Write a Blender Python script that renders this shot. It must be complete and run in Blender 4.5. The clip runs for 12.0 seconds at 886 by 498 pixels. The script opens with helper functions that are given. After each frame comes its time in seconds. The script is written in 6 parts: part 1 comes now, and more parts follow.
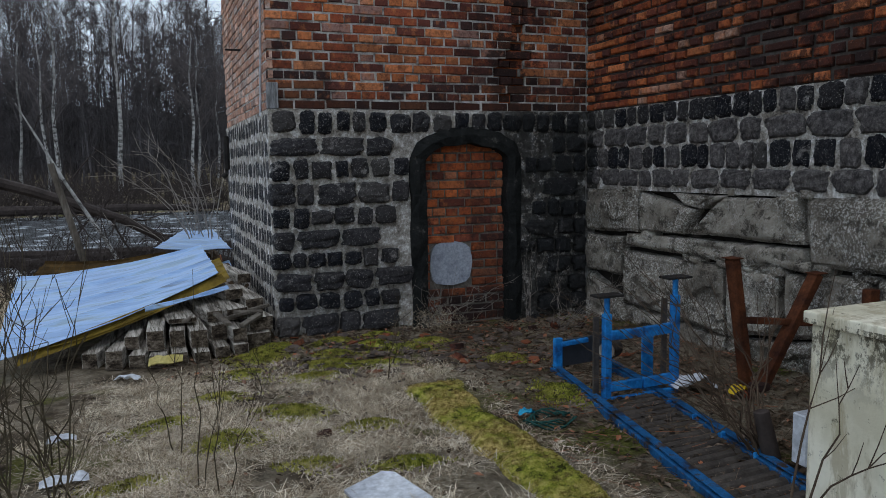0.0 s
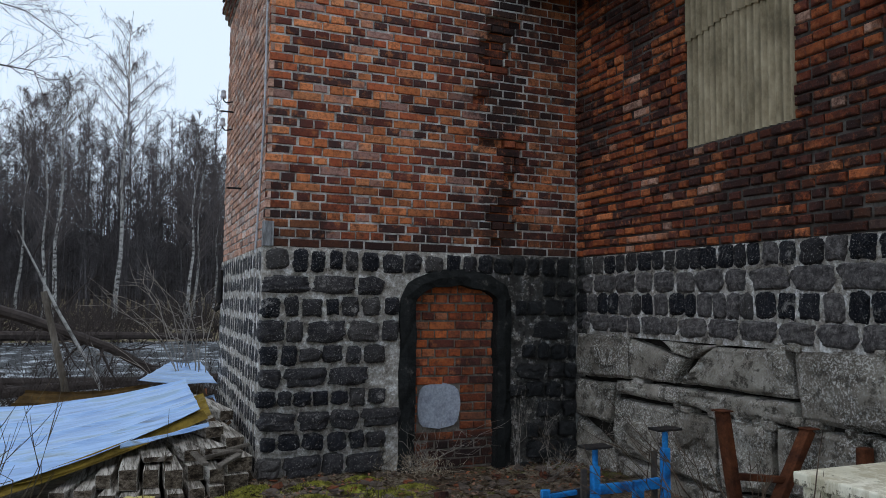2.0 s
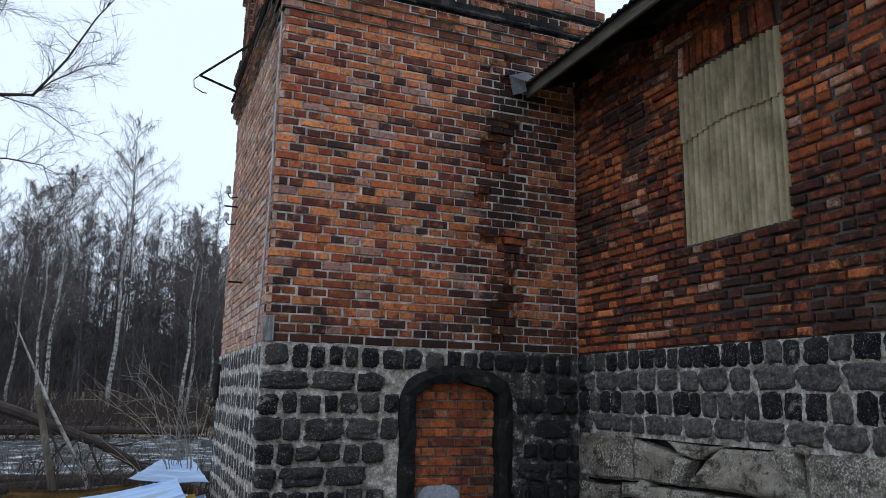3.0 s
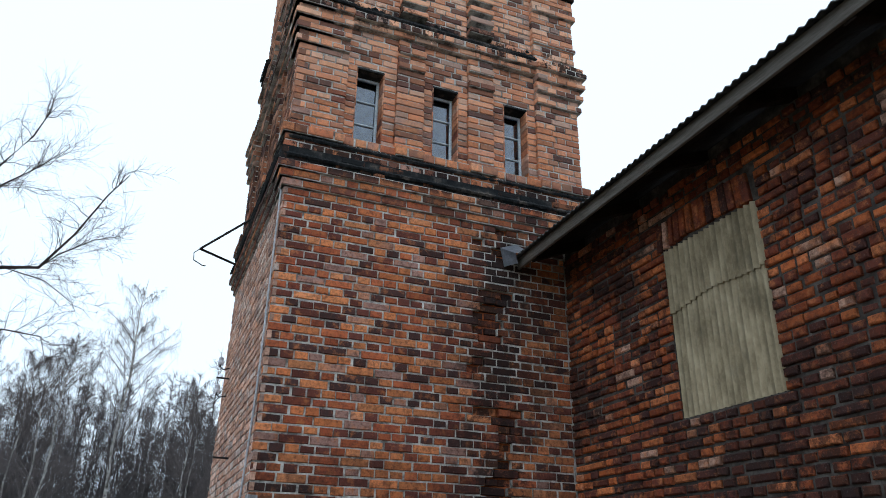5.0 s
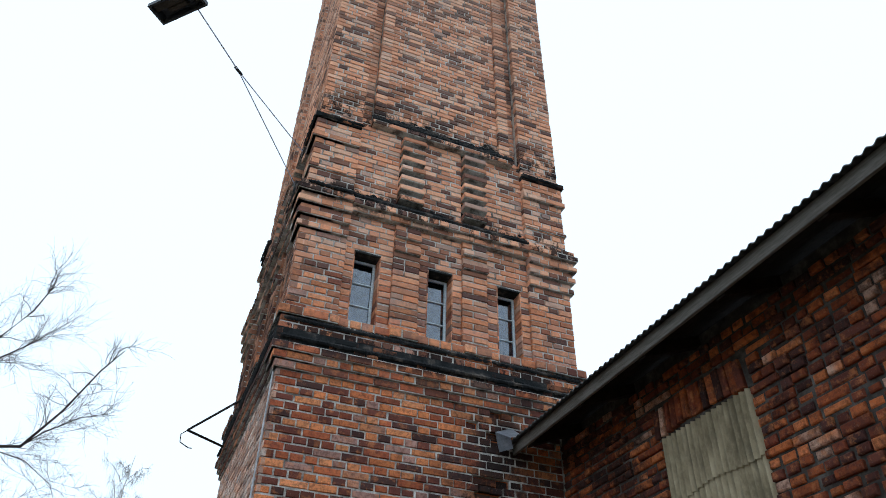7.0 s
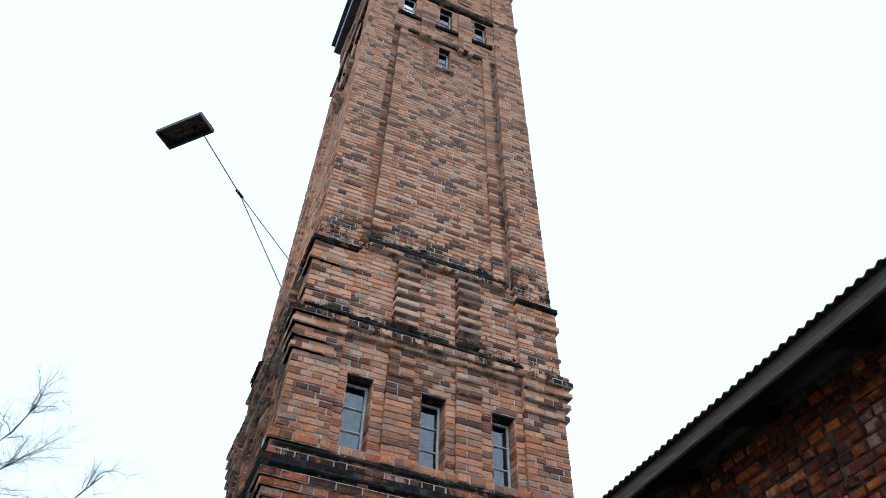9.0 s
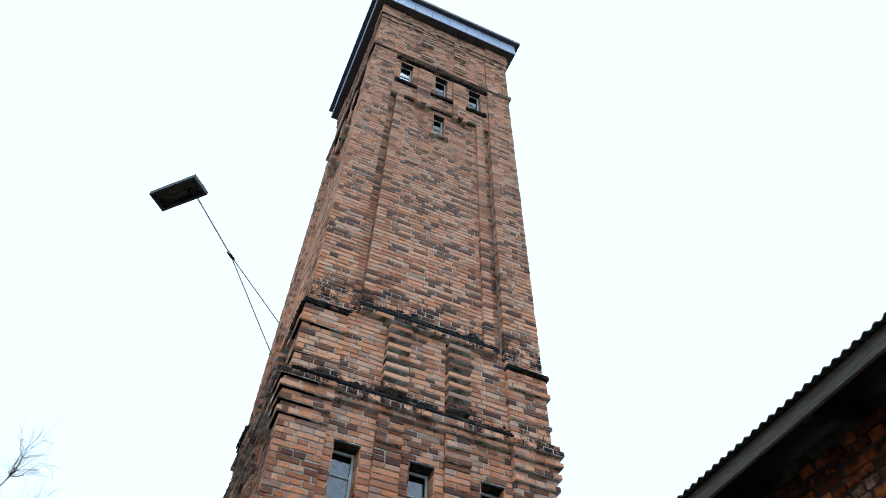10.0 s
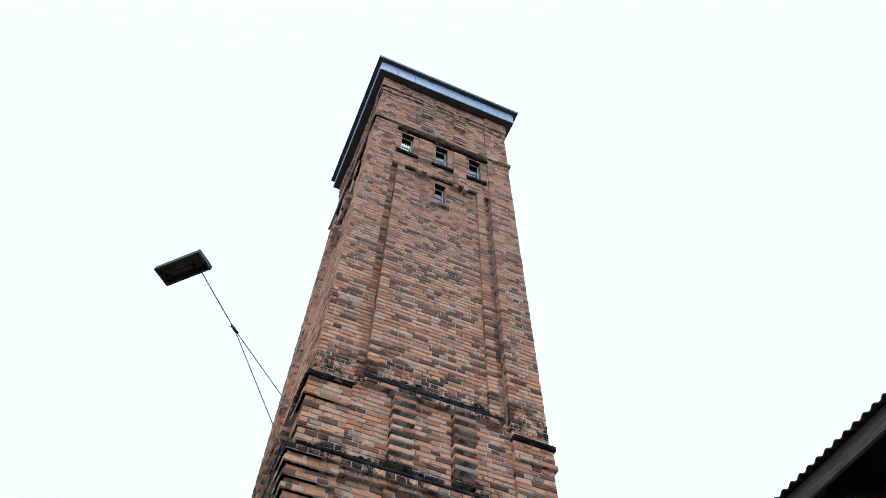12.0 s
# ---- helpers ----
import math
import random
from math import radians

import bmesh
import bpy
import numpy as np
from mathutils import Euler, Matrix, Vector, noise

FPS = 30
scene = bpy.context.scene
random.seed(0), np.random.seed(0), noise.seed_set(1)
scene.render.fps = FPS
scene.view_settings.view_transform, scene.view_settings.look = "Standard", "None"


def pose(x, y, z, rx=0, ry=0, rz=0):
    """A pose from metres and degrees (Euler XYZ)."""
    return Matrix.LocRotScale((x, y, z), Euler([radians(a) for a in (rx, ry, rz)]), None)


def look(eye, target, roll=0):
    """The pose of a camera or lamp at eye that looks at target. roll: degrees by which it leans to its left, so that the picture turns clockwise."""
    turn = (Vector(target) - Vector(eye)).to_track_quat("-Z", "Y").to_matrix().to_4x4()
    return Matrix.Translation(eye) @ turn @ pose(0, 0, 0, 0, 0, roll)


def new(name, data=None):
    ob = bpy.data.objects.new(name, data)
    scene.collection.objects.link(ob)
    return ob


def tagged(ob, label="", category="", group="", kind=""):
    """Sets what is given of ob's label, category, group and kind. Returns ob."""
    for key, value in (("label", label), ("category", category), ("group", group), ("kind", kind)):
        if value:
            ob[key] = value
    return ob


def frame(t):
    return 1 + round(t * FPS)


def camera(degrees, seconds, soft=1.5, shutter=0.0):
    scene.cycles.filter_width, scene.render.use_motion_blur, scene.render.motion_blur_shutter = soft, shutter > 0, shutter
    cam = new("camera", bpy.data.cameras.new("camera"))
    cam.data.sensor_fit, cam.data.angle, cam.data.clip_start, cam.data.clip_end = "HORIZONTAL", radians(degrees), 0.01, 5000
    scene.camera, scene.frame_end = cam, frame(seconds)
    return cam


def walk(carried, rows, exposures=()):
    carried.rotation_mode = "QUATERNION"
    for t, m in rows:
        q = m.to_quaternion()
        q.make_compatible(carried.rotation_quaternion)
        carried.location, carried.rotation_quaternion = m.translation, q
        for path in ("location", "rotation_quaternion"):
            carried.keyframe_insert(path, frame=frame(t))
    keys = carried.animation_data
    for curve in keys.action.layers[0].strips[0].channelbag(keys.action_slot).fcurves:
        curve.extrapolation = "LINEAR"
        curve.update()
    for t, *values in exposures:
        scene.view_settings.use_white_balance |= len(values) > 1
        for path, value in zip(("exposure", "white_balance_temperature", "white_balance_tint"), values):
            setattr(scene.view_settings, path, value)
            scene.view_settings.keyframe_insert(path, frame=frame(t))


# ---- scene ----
cam = camera(61.7, 12.0, soft=0.9)
PATH = [
    (0, (-0.953, -6.028, 1.373), (-0.215, -4.183, 1.145), -1.0),
    (0.5, (-0.941, -6.042, 1.381), (-0.204, -4.189, 1.225), -0.6),
    (1, (-0.935, -6.053, 1.393), (-0.186, -4.2, 1.315), -0.3),
    (1.5, (-0.923, -6.052, 1.397), (-0.166, -4.201, 1.43), -0.2),
    (2, (-0.917, -6.055, 1.412), (-0.163, -4.208, 1.55), 0.7),
    (2.5, (-0.932, -6.05, 1.428), (-0.182, -4.215, 1.698), 1.9),
    (3, (-0.943, -6.056, 1.43), (-0.201, -4.24, 1.817), 1.1),
    (5, (-0.859, -6.091, 1.457), (-0.181, -4.396, 2.273), 1.0),
    (5.5, (-0.88, -6.1, 1.46), (-0.222, -4.447, 2.374), 0.9),
    (6, (-0.868, -6.119, 1.477), (-0.229, -4.512, 2.481), 0.5),
    (6.5, (-0.841, -6.138, 1.514), (-0.23, -4.593, 2.628), 1.3),
    (7, (-0.838, -6.163, 1.526), (-0.253, -4.685, 2.739), 1.4),
    (9, (-0.869, -6.174, 1.534), (-0.355, -4.902, 2.99), 1.9),
    (9.5, (-0.839, -6.183, 1.553), (-0.358, -4.989, 3.085), 2.4),
    (10, (-0.826, -6.209, 1.546), (-0.355, -5.058, 3.113), 2.4),
    (10.5, (-0.844, -6.222, 1.566), (-0.381, -5.118, 3.168), 2.4),
    (11, (-0.854, -6.233, 1.57), (-0.403, -5.179, 3.208), 1.4),
    (11.5, (-0.856, -6.249, 1.57), (-0.424, -5.222, 3.231), 1.5),
    (12, (-0.872, -6.277, 1.565), (-0.463, -5.25, 3.232), 1.9),
]
walk(cam, [(t, look(eye, target, roll)) for t, eye, target, roll in PATH],
     [(0.0, -0.4, 6300, 11), (1.5, -0.3, 6300, 11), (3.2, -0.1, 6300, 12), (5.0, 0.09, 6300, 8), (7.2, 0.11, 6250, 7), (9.0, 0.12, 6150, 5), (12.0, 0.12, 6100, 4)])

# ---- world, sun, exposure ----
world = bpy.data.worlds.new("overcast")
scene.world = world
world.use_nodes = True
wn, wl = world.node_tree.nodes, world.node_tree.links
sky = wn.new("ShaderNodeTexSky")
sky.sky_type, sky.sun_disc = "NISHITA", False
sky.sun_elevation, sky.sun_rotation = radians(69), radians(215)
cloud = wn.new("ShaderNodeMix")
cloud.data_type = "RGBA"
cloud.inputs[0].default_value = 0.93
cloud.inputs[7].default_value = (9.9, 11.5, 13.0, 1)
wl.new(sky.outputs[0], cloud.inputs[6])
wl.new(cloud.outputs[2], wn["Background"].inputs[0])
wn["Background"].inputs[1].default_value = 0.1
sun = new("sun", bpy.data.lights.new("sun", "SUN"))
sun.data.energy, sun.data.angle, sun.data.color = 0.7, radians(40), (1, 0.98, 0.95)
sun.matrix_world = look((0, 0, 30), (3.5, 5, 14))
tagged(sun, kind="structure")


# ---- materials ----
class Nodes:
    """A small way to write node materials."""

    def __init__(self, name, rough=0.8, metal=0.0, spec=0.5):
        self.m = bpy.data.materials.new(name)
        self.m.use_nodes = True
        self.n, self.l = self.m.node_tree.nodes, self.m.node_tree.links
        self.b = self.n["Principled BSDF"]
        self.b.inputs["Roughness"].default_value = rough
        self.b.inputs["Metallic"].default_value = metal
        self.b.inputs["Specular IOR Level"].default_value = spec
        self.pos = self.n.new("ShaderNodeNewGeometry")

    def put(self, sock, v):
        if hasattr(v, "is_linked"):
            self.l.new(v, sock)
        elif isinstance(v, tuple) and len(v) == 3 and sock.type == "RGBA":
            sock.default_value = (*v, 1)
        else:
            sock.default_value = v

    def noise(self, scale, detail=4, rough=0.6, stretch=None, off=0.0):
        src = self.pos.outputs["Position"]
        if stretch or off:
            k = self.n.new("ShaderNodeMapping")
            k.inputs["Scale"].default_value = stretch or (1, 1, 1)
            k.inputs["Location"].default_value = (off, off * 0.7, off * 1.3)
            self.l.new(src, k.inputs[0])
            src = k.outputs[0]
        t = self.n.new("ShaderNodeTexNoise")
        t.inputs["Scale"].default_value, t.inputs["Detail"].default_value, t.inputs["Roughness"].default_value = scale, detail, rough
        self.l.new(src, t.inputs["Vector"])
        return t.outputs["Fac"]

    def ramp(self, fac, *stops):
        r = self.n.new("ShaderNodeValToRGB")
        while len(r.color_ramp.elements) < len(stops):
            r.color_ramp.elements.new(0.5)
        for e, (p, c) in zip(r.color_ramp.elements, stops):
            e.position, e.color = p, (*c, 1) if isinstance(c, tuple) else (c, c, c, 1)
        self.l.new(fac, r.inputs[0])
        return r.outputs[0]

    def mix(self, fac, a, b, kind="MIX"):
        x = self.n.new("ShaderNodeMix")
        x.data_type, x.blend_type = "RGBA", kind
        for i, v in ((0, fac), (6, a), (7, b)):
            self.put(x.inputs[i], v)
        return x.outputs[2]

    def math(self, op, a, b=0.0, clamp=False):
        x = self.n.new("ShaderNodeMath")
        x.operation, x.use_clamp = op, clamp
        self.put(x.inputs[0], a), self.put(x.inputs[1], b)
        return x.outputs[0]

    def smooth(self, v, lo, hi):
        x = self.n.new("ShaderNodeMapRange")
        x.interpolation_type = "SMOOTHSTEP"
        x.inputs[1].default_value, x.inputs[2].default_value = lo, hi
        self.l.new(v, x.inputs[0])
        return x.outputs[0]

    def axes(self):
        s = self.n.new("ShaderNodeSeparateXYZ")
        self.l.new(self.pos.outputs["Position"], s.inputs[0])
        return s.outputs

    def chance(self, seed=0.0):
        """One value from 0 to 1 for each piece, loose or joined."""
        info = self.n.new("ShaderNodeObjectInfo")
        s = self.math("ADD", self.math("MULTIPLY", info.outputs["Random"], 7.13), self.pos.outputs["Random Per Island"])
        w = self.n.new("ShaderNodeTexWhiteNoise")
        w.noise_dimensions = "1D"
        self.l.new(self.math("ADD", self.math("MULTIPLY", s, 913.7), seed), w.inputs["W"])
        return w.outputs["Value"]

    def bump(self, h, dist=0.003, strength=0.6):
        b = self.n.new("ShaderNodeBump")
        b.inputs["Distance"].default_value, b.inputs["Strength"].default_value = dist, strength
        self.l.new(h, b.inputs["Height"])
        self.l.new(b.outputs[0], self.b.inputs["Normal"])

    def done(self, color, rough=None):
        self.put(self.b.inputs["Base Color"], color)
        if rough is not None:
            self.put(self.b.inputs["Roughness"], rough)
        return self.m


def brick_material(name, stops, soot_x=None, pale_z=None, soot=0.5, blot=0.5):
    k = Nodes(name, 0.95, spec=0.08)
    pick = k.math("ADD", k.math("MULTIPLY", k.chance(), 0.96), k.math("MULTIPLY", k.noise(2.2, 4, 0.6), 0.3))
    c = k.ramp(k.math("SUBTRACT", pick, 0.13, True), *stops)
    c = k.mix(k.ramp(k.noise(26, 6, 0.7), (0.45, 0.0), (0.62, 0.62)), c, (0.11, 0.042, 0.034))
    c = k.mix(k.ramp(k.noise(11, 5, 0.7, None, 6.0), (0.52, 0.0), (0.66, 0.6)), c, (0.62, 0.22, 0.085))
    c = k.mix(1.0, c, k.ramp(k.chance(9.0), (0.0, 0.75), (1.0, 1.2)), "MULTIPLY")
    x, y, z = k.axes()
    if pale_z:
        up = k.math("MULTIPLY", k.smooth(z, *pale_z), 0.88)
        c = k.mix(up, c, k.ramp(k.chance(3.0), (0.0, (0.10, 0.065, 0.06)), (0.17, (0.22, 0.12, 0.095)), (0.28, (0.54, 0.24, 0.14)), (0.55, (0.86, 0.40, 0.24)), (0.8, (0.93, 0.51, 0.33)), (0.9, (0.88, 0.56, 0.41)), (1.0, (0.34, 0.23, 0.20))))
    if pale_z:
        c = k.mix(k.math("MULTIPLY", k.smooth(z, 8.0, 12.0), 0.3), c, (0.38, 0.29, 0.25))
    dark = k.ramp(k.noise(0.9, 9, 0.78), (0.50, 0.0), (0.58, soot))
    if soot_x:
        far = k.math("MULTIPLY", k.math("MULTIPLY", k.smooth(x, *soot_x), k.smooth(x, 3.3, 2.2)), k.smooth(z, 5.0, 4.0))
        dark = k.math("MAXIMUM", dark, k.math("MULTIPLY", far, k.ramp(k.noise(2.6, 8, 0.78), (0.45, 0.25), (0.52, 0.93))))
    if name == "tower_brick":
        off = k.math("ABSOLUTE", k.math("SUBTRACT", x, 2.22))
        drip = k.math("MULTIPLY", k.math("MULTIPLY", k.smooth(off, 0.62, 0.12), k.smooth(z, 3.1, 3.9)), k.smooth(z, 4.9, 4.6))
        dark = k.math("MAXIMUM", dark, k.math("MULTIPLY", drip, k.ramp(k.noise(3.2, 8, 0.78, (1, 1, 0.5), 31.0), (0.42, 0.4), (0.5, 0.97))))
        low = k.math("MULTIPLY", k.smooth(z, 2.7, 1.85), k.ramp(k.noise(3.0, 7, 0.75, None, 5.0), (0.44, 0.2), (0.52, 0.85)))
        dark = k.math("MAXIMUM", dark, k.math("MAXIMUM", low, k.math("MULTIPLY", k.smooth(z, 1.93, 1.9), 0.88)))
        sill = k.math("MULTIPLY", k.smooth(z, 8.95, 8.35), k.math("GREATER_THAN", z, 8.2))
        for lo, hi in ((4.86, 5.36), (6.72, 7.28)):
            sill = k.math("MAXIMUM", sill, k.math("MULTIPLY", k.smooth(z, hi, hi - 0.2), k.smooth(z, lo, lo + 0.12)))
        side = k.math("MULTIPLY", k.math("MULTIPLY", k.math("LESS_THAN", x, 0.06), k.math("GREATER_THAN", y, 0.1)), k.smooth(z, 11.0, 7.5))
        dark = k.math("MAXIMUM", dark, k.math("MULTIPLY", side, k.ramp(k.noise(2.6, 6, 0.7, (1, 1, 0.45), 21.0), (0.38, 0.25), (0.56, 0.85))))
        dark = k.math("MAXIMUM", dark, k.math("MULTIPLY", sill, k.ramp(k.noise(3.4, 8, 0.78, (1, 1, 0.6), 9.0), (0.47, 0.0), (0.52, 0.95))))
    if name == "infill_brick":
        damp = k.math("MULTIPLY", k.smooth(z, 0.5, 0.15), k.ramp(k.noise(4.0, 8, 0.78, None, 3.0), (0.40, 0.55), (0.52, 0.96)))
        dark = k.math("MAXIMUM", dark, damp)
    if name == "wing_brick":
        wet = k.math("MULTIPLY", k.smooth(y, -0.6, -2.6), k.smooth(z, 3.6, 2.0))
        dark = k.math("MAXIMUM", dark, k.math("MULTIPLY", wet, k.ramp(k.noise(2.4, 8, 0.78), (0.44, 0.2), (0.51, 0.88))))
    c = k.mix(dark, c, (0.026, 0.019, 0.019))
    c = k.mix(k.ramp(k.noise(5, 7, 0.8, None, 11.0), (0.5, 0.0), (0.64, blot)), c, (0.045, 0.027, 0.024))
    c = k.mix(k.ramp(k.noise(70, 3), (0.6, 0.0), (0.8, 0.3)), c, (0.36, 0.30, 0.27))
    k.bump(k.noise(110, 7, 0.8), 0.008, 1.0)
    return k.done(c)


ORANGE, RED, BROWN, BLACK = (0.72, 0.235, 0.09), (0.42, 0.108, 0.052), (0.165, 0.055, 0.042), (0.07, 0.04, 0.038)
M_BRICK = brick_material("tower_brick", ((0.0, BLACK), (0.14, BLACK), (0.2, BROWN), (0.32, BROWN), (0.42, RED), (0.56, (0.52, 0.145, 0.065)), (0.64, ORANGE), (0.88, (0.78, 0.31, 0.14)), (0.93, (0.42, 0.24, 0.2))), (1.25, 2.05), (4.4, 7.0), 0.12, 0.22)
M_FLANK = brick_material("pale_flank_brick", ((0.0, (0.34, 0.26, 0.235)), (0.3, (0.54, 0.33, 0.25)), (0.6, (0.72, 0.43, 0.32)), (0.85, (0.74, 0.58, 0.5)), (1.0, (0.56, 0.47, 0.43))), None, None, 0.15, 0.15)
M_WING = brick_material("wing_brick", ((0.0, (0.05, 0.03, 0.03)), (0.14, (0.085, 0.036, 0.03)), (0.24, (0.15, 0.05, 0.036)), (0.45, (0.24, 0.062, 0.032)), (0.64, (0.33, 0.082, 0.032)), (0.78, (0.56, 0.16, 0.055)), (0.9, (0.68, 0.225, 0.09)), (0.94, (0.60, 0.36, 0.27))), None, None, 0.85, 0.7)
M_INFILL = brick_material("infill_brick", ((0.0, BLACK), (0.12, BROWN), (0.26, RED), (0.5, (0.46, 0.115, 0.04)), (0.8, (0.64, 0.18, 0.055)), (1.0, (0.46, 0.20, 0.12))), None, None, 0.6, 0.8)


def soot_shade_brick():
    k = Nodes("weathered_and_shade_brick", 0.95, spec=0.06)
    c = k.ramp(k.chance(), (0.0, (0.016, 0.017, 0.019)), (0.35, (0.035, 0.03, 0.03)), (0.55, (0.11, 0.05, 0.036)), (0.75, (0.50, 0.19, 0.09)), (1.0, (0.62, 0.28, 0.16)))
    c = k.mix(k.ramp(k.noise(3.6, 8, 0.78), (0.42, 0.0), (0.53, 0.95)), c, (0.014, 0.018, 0.02))
    k.bump(k.noise(90, 5, 0.7), 0.006, 0.8)
    return k.done(c)


M_SOOTSHADE = soot_shade_brick()


def mottled(name, stops, scale=6, rough=0.9, bump=0.004, bscale=60, spec=0.1, metal=0.0, stretch=None):
    k = Nodes(name, rough, metal, spec)
    c = k.ramp(k.noise(scale, 6, 0.65, stretch), *stops)
    c = k.mix(1.0, c, k.ramp(k.noise(scale * 7, 4, 0.6, stretch, 3.0), (0.3, 0.72), (0.7, 1.15)), "MULTIPLY")
    k.bump(k.noise(bscale, 5, 0.7, stretch), bump, 0.8)
    return k.done(c)


M_MORTAR = mottled("grey_mortar", ((0.38, (0.15, 0.14, 0.13)), (0.46, (0.36, 0.34, 0.32)), (0.54, (0.53, 0.51, 0.48)), (0.64, (0.66, 0.64, 0.61))), 7, 0.95, 0.004, 120)
M_WMORTAR = mottled("eroded_mortar", ((0.3, (0.03, 0.024, 0.022)), (0.5, (0.07, 0.06, 0.054)), (0.62, (0.12, 0.107, 0.097)), (0.74, (0.2, 0.185, 0.17))), 5, 0.95, 0.006, 90)


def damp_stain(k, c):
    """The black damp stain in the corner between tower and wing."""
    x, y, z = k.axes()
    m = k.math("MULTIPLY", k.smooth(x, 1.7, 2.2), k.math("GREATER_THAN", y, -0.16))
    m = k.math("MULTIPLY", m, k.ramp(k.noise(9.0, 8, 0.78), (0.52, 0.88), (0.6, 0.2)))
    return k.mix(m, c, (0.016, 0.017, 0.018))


def base_mortar():
    k = Nodes("base_mortar", 0.95, spec=0.05)
    c = k.ramp(k.noise(13, 8, 0.75), (0.35, (0.08, 0.071, 0.064)), (0.43, (0.31, 0.275, 0.24)), (0.52, (0.52, 0.48, 0.435)), (0.60, (0.88, 0.86, 0.84)))
    c = k.mix(1.0, c, k.ramp(k.noise(50, 5, 0.7, None, 3.0), (0.3, 0.6), (0.7, 1.2)), "MULTIPLY")
    k.bump(k.noise(34, 7, 0.75), 0.022, 1.0)
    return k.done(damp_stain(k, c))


M_SMORTAR = base_mortar()
M_IMORTAR = mottled("dirty_mortar", ((0.3, (0.07, 0.06, 0.05)), (0.55, (0.20, 0.175, 0.15)), (0.75, (0.30, 0.27, 0.24))), 8, 0.95, 0.006, 80)
M_DARKJOINT = mottled("dark_open_joint", ((0.3, (0.012, 0.01, 0.009)), (0.7, (0.04, 0.034, 0.029))), 9, 0.95, 0.006, 60)
M_LEDGE = mottled("blackened_and_shade_mortar", ((0.4, (0.014, 0.016, 0.018)), (0.55, (0.03, 0.031, 0.032)), (0.65, (0.10, 0.085, 0.075))), 6, 0.95, 0.006, 60)
M_FRAME = mottled("tarred_surround", ((0.3, (0.008, 0.009, 0.009)), (0.62, (0.022, 0.023, 0.023)), (0.72, (0.10, 0.095, 0.085))), 9, 0.8, 0.03, 22)
M_CONC = mottled("smooth_cement", ((0.3, (0.22, 0.24, 0.29)), (0.5, (0.40, 0.43, 0.50)), (0.7, (0.28, 0.30, 0.35))), 7, 0.85, 0.002, 80)


def slag(name="slag_stone", lift=0.0):
    k = Nodes(name, 0.55, spec=0.16)
    c = k.ramp(k.chance(), (0.0, (0.007, 0.008, 0.013)), (0.5, (0.014, 0.015, 0.021)), (0.8, (0.03, 0.028, 0.031)), (1.0, (0.07, 0.064, 0.062)))
    c = k.mix(k.ramp(k.noise(24, 7, 0.78), (0.55, 0.0), (0.68, 0.75)), c, (0.11, 0.104, 0.103))
    c = k.mix(k.ramp(k.noise(7, 7, 0.78, None, 2.0), (0.585, 0.0), (0.67, 0.85)), c, (0.34, 0.32, 0.305))
    c = k.mix(k.ramp(k.noise(90, 3), (0.6, 0.0), (0.68, 0.8)), c, (0.42, 0.40, 0.38))
    if lift:
        c = k.mix(lift, c, k.ramp(k.noise(30, 7, 0.78, None, 8.0), (0.36, (0.04, 0.036, 0.037)), (0.5, (0.15, 0.134, 0.13)), (0.62, (0.34, 0.31, 0.30))))
    k.bump(k.noise(28, 8, 0.8), 0.03, 0.9)
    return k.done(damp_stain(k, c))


M_SLAG = slag()
M_SLAGMID = slag("brown_slag_stone", 0.16)
M_SLAGPALE = slag("pale_slag_stone", 0.6)


def granite():
    k = Nodes("granite_boulder", 0.9, spec=0.1)
    c = k.ramp(k.noise(2.6, 7, 0.72), (0.40, (0.17, 0.148, 0.122)), (0.5, (0.36, 0.315, 0.262)), (0.60, (0.52, 0.47, 0.40)))
    c = k.mix(k.ramp(k.chance(), (0.0, 0.0), (1.0, 0.45)), c, (0.20, 0.17, 0.14))
    c = k.mix(k.math("MULTIPLY", k.ramp(k.noise(62, 5, 0.75), (0.515, 0.0), (0.55, 0.95)), k.ramp(k.noise(3.2, 5, 0.7, None, 17.0), (0.42, 0.15), (0.55, 1.0))), c, (0.82, 0.79, 0.74))
    c = k.mix(k.ramp(k.noise(9, 9, 0.82, None, 4.0), (0.52, 0.0), (0.57, 0.85)), c, (0.085, 0.074, 0.062))
    k.bump(k.noise(16, 10, 0.82), 0.05, 1.0)
    return k.done(c)


M_GRANITE = granite()
M_WOOD = mottled("grey_timber", ((0.3, (0.045, 0.037, 0.03)), (0.5, (0.14, 0.12, 0.10)), (0.75, (0.30, 0.27, 0.24))), 7, 0.85, 0.004, 60, stretch=(1, 1, 0.25))


def old_beam():
    """Silvered timber; the sawn ends are brown and cracked, with shade in their colour."""
    k = Nodes("old_beam", 0.9, spec=0.1)
    c = k.ramp(k.noise(4, 7, 0.7, (11, 0.6, 7)), (0.4, (0.10, 0.085, 0.07)), (0.5, (0.30, 0.27, 0.235)), (0.6, (0.52, 0.48, 0.43)))
    way = k.n.new("ShaderNodeSeparateXYZ")
    k.l.new(k.pos.outputs["True Normal"], way.inputs[0])
    ends = k.math("GREATER_THAN", k.math("ABSOLUTE", way.outputs[1]), 0.8)
    shaded_grain = k.ramp(k.noise(14, 8, 0.8, (1, 1, 1.6), 2.0), (0.42, (0.022, 0.016, 0.012)), (0.52, (0.10, 0.078, 0.058)), (0.62, (0.24, 0.20, 0.16)))
    k.bump(k.noise(40, 5, 0.7, (5, 0.5, 5)), 0.006, 0.8)
    return k.done(k.mix(ends, c, shaded_grain))


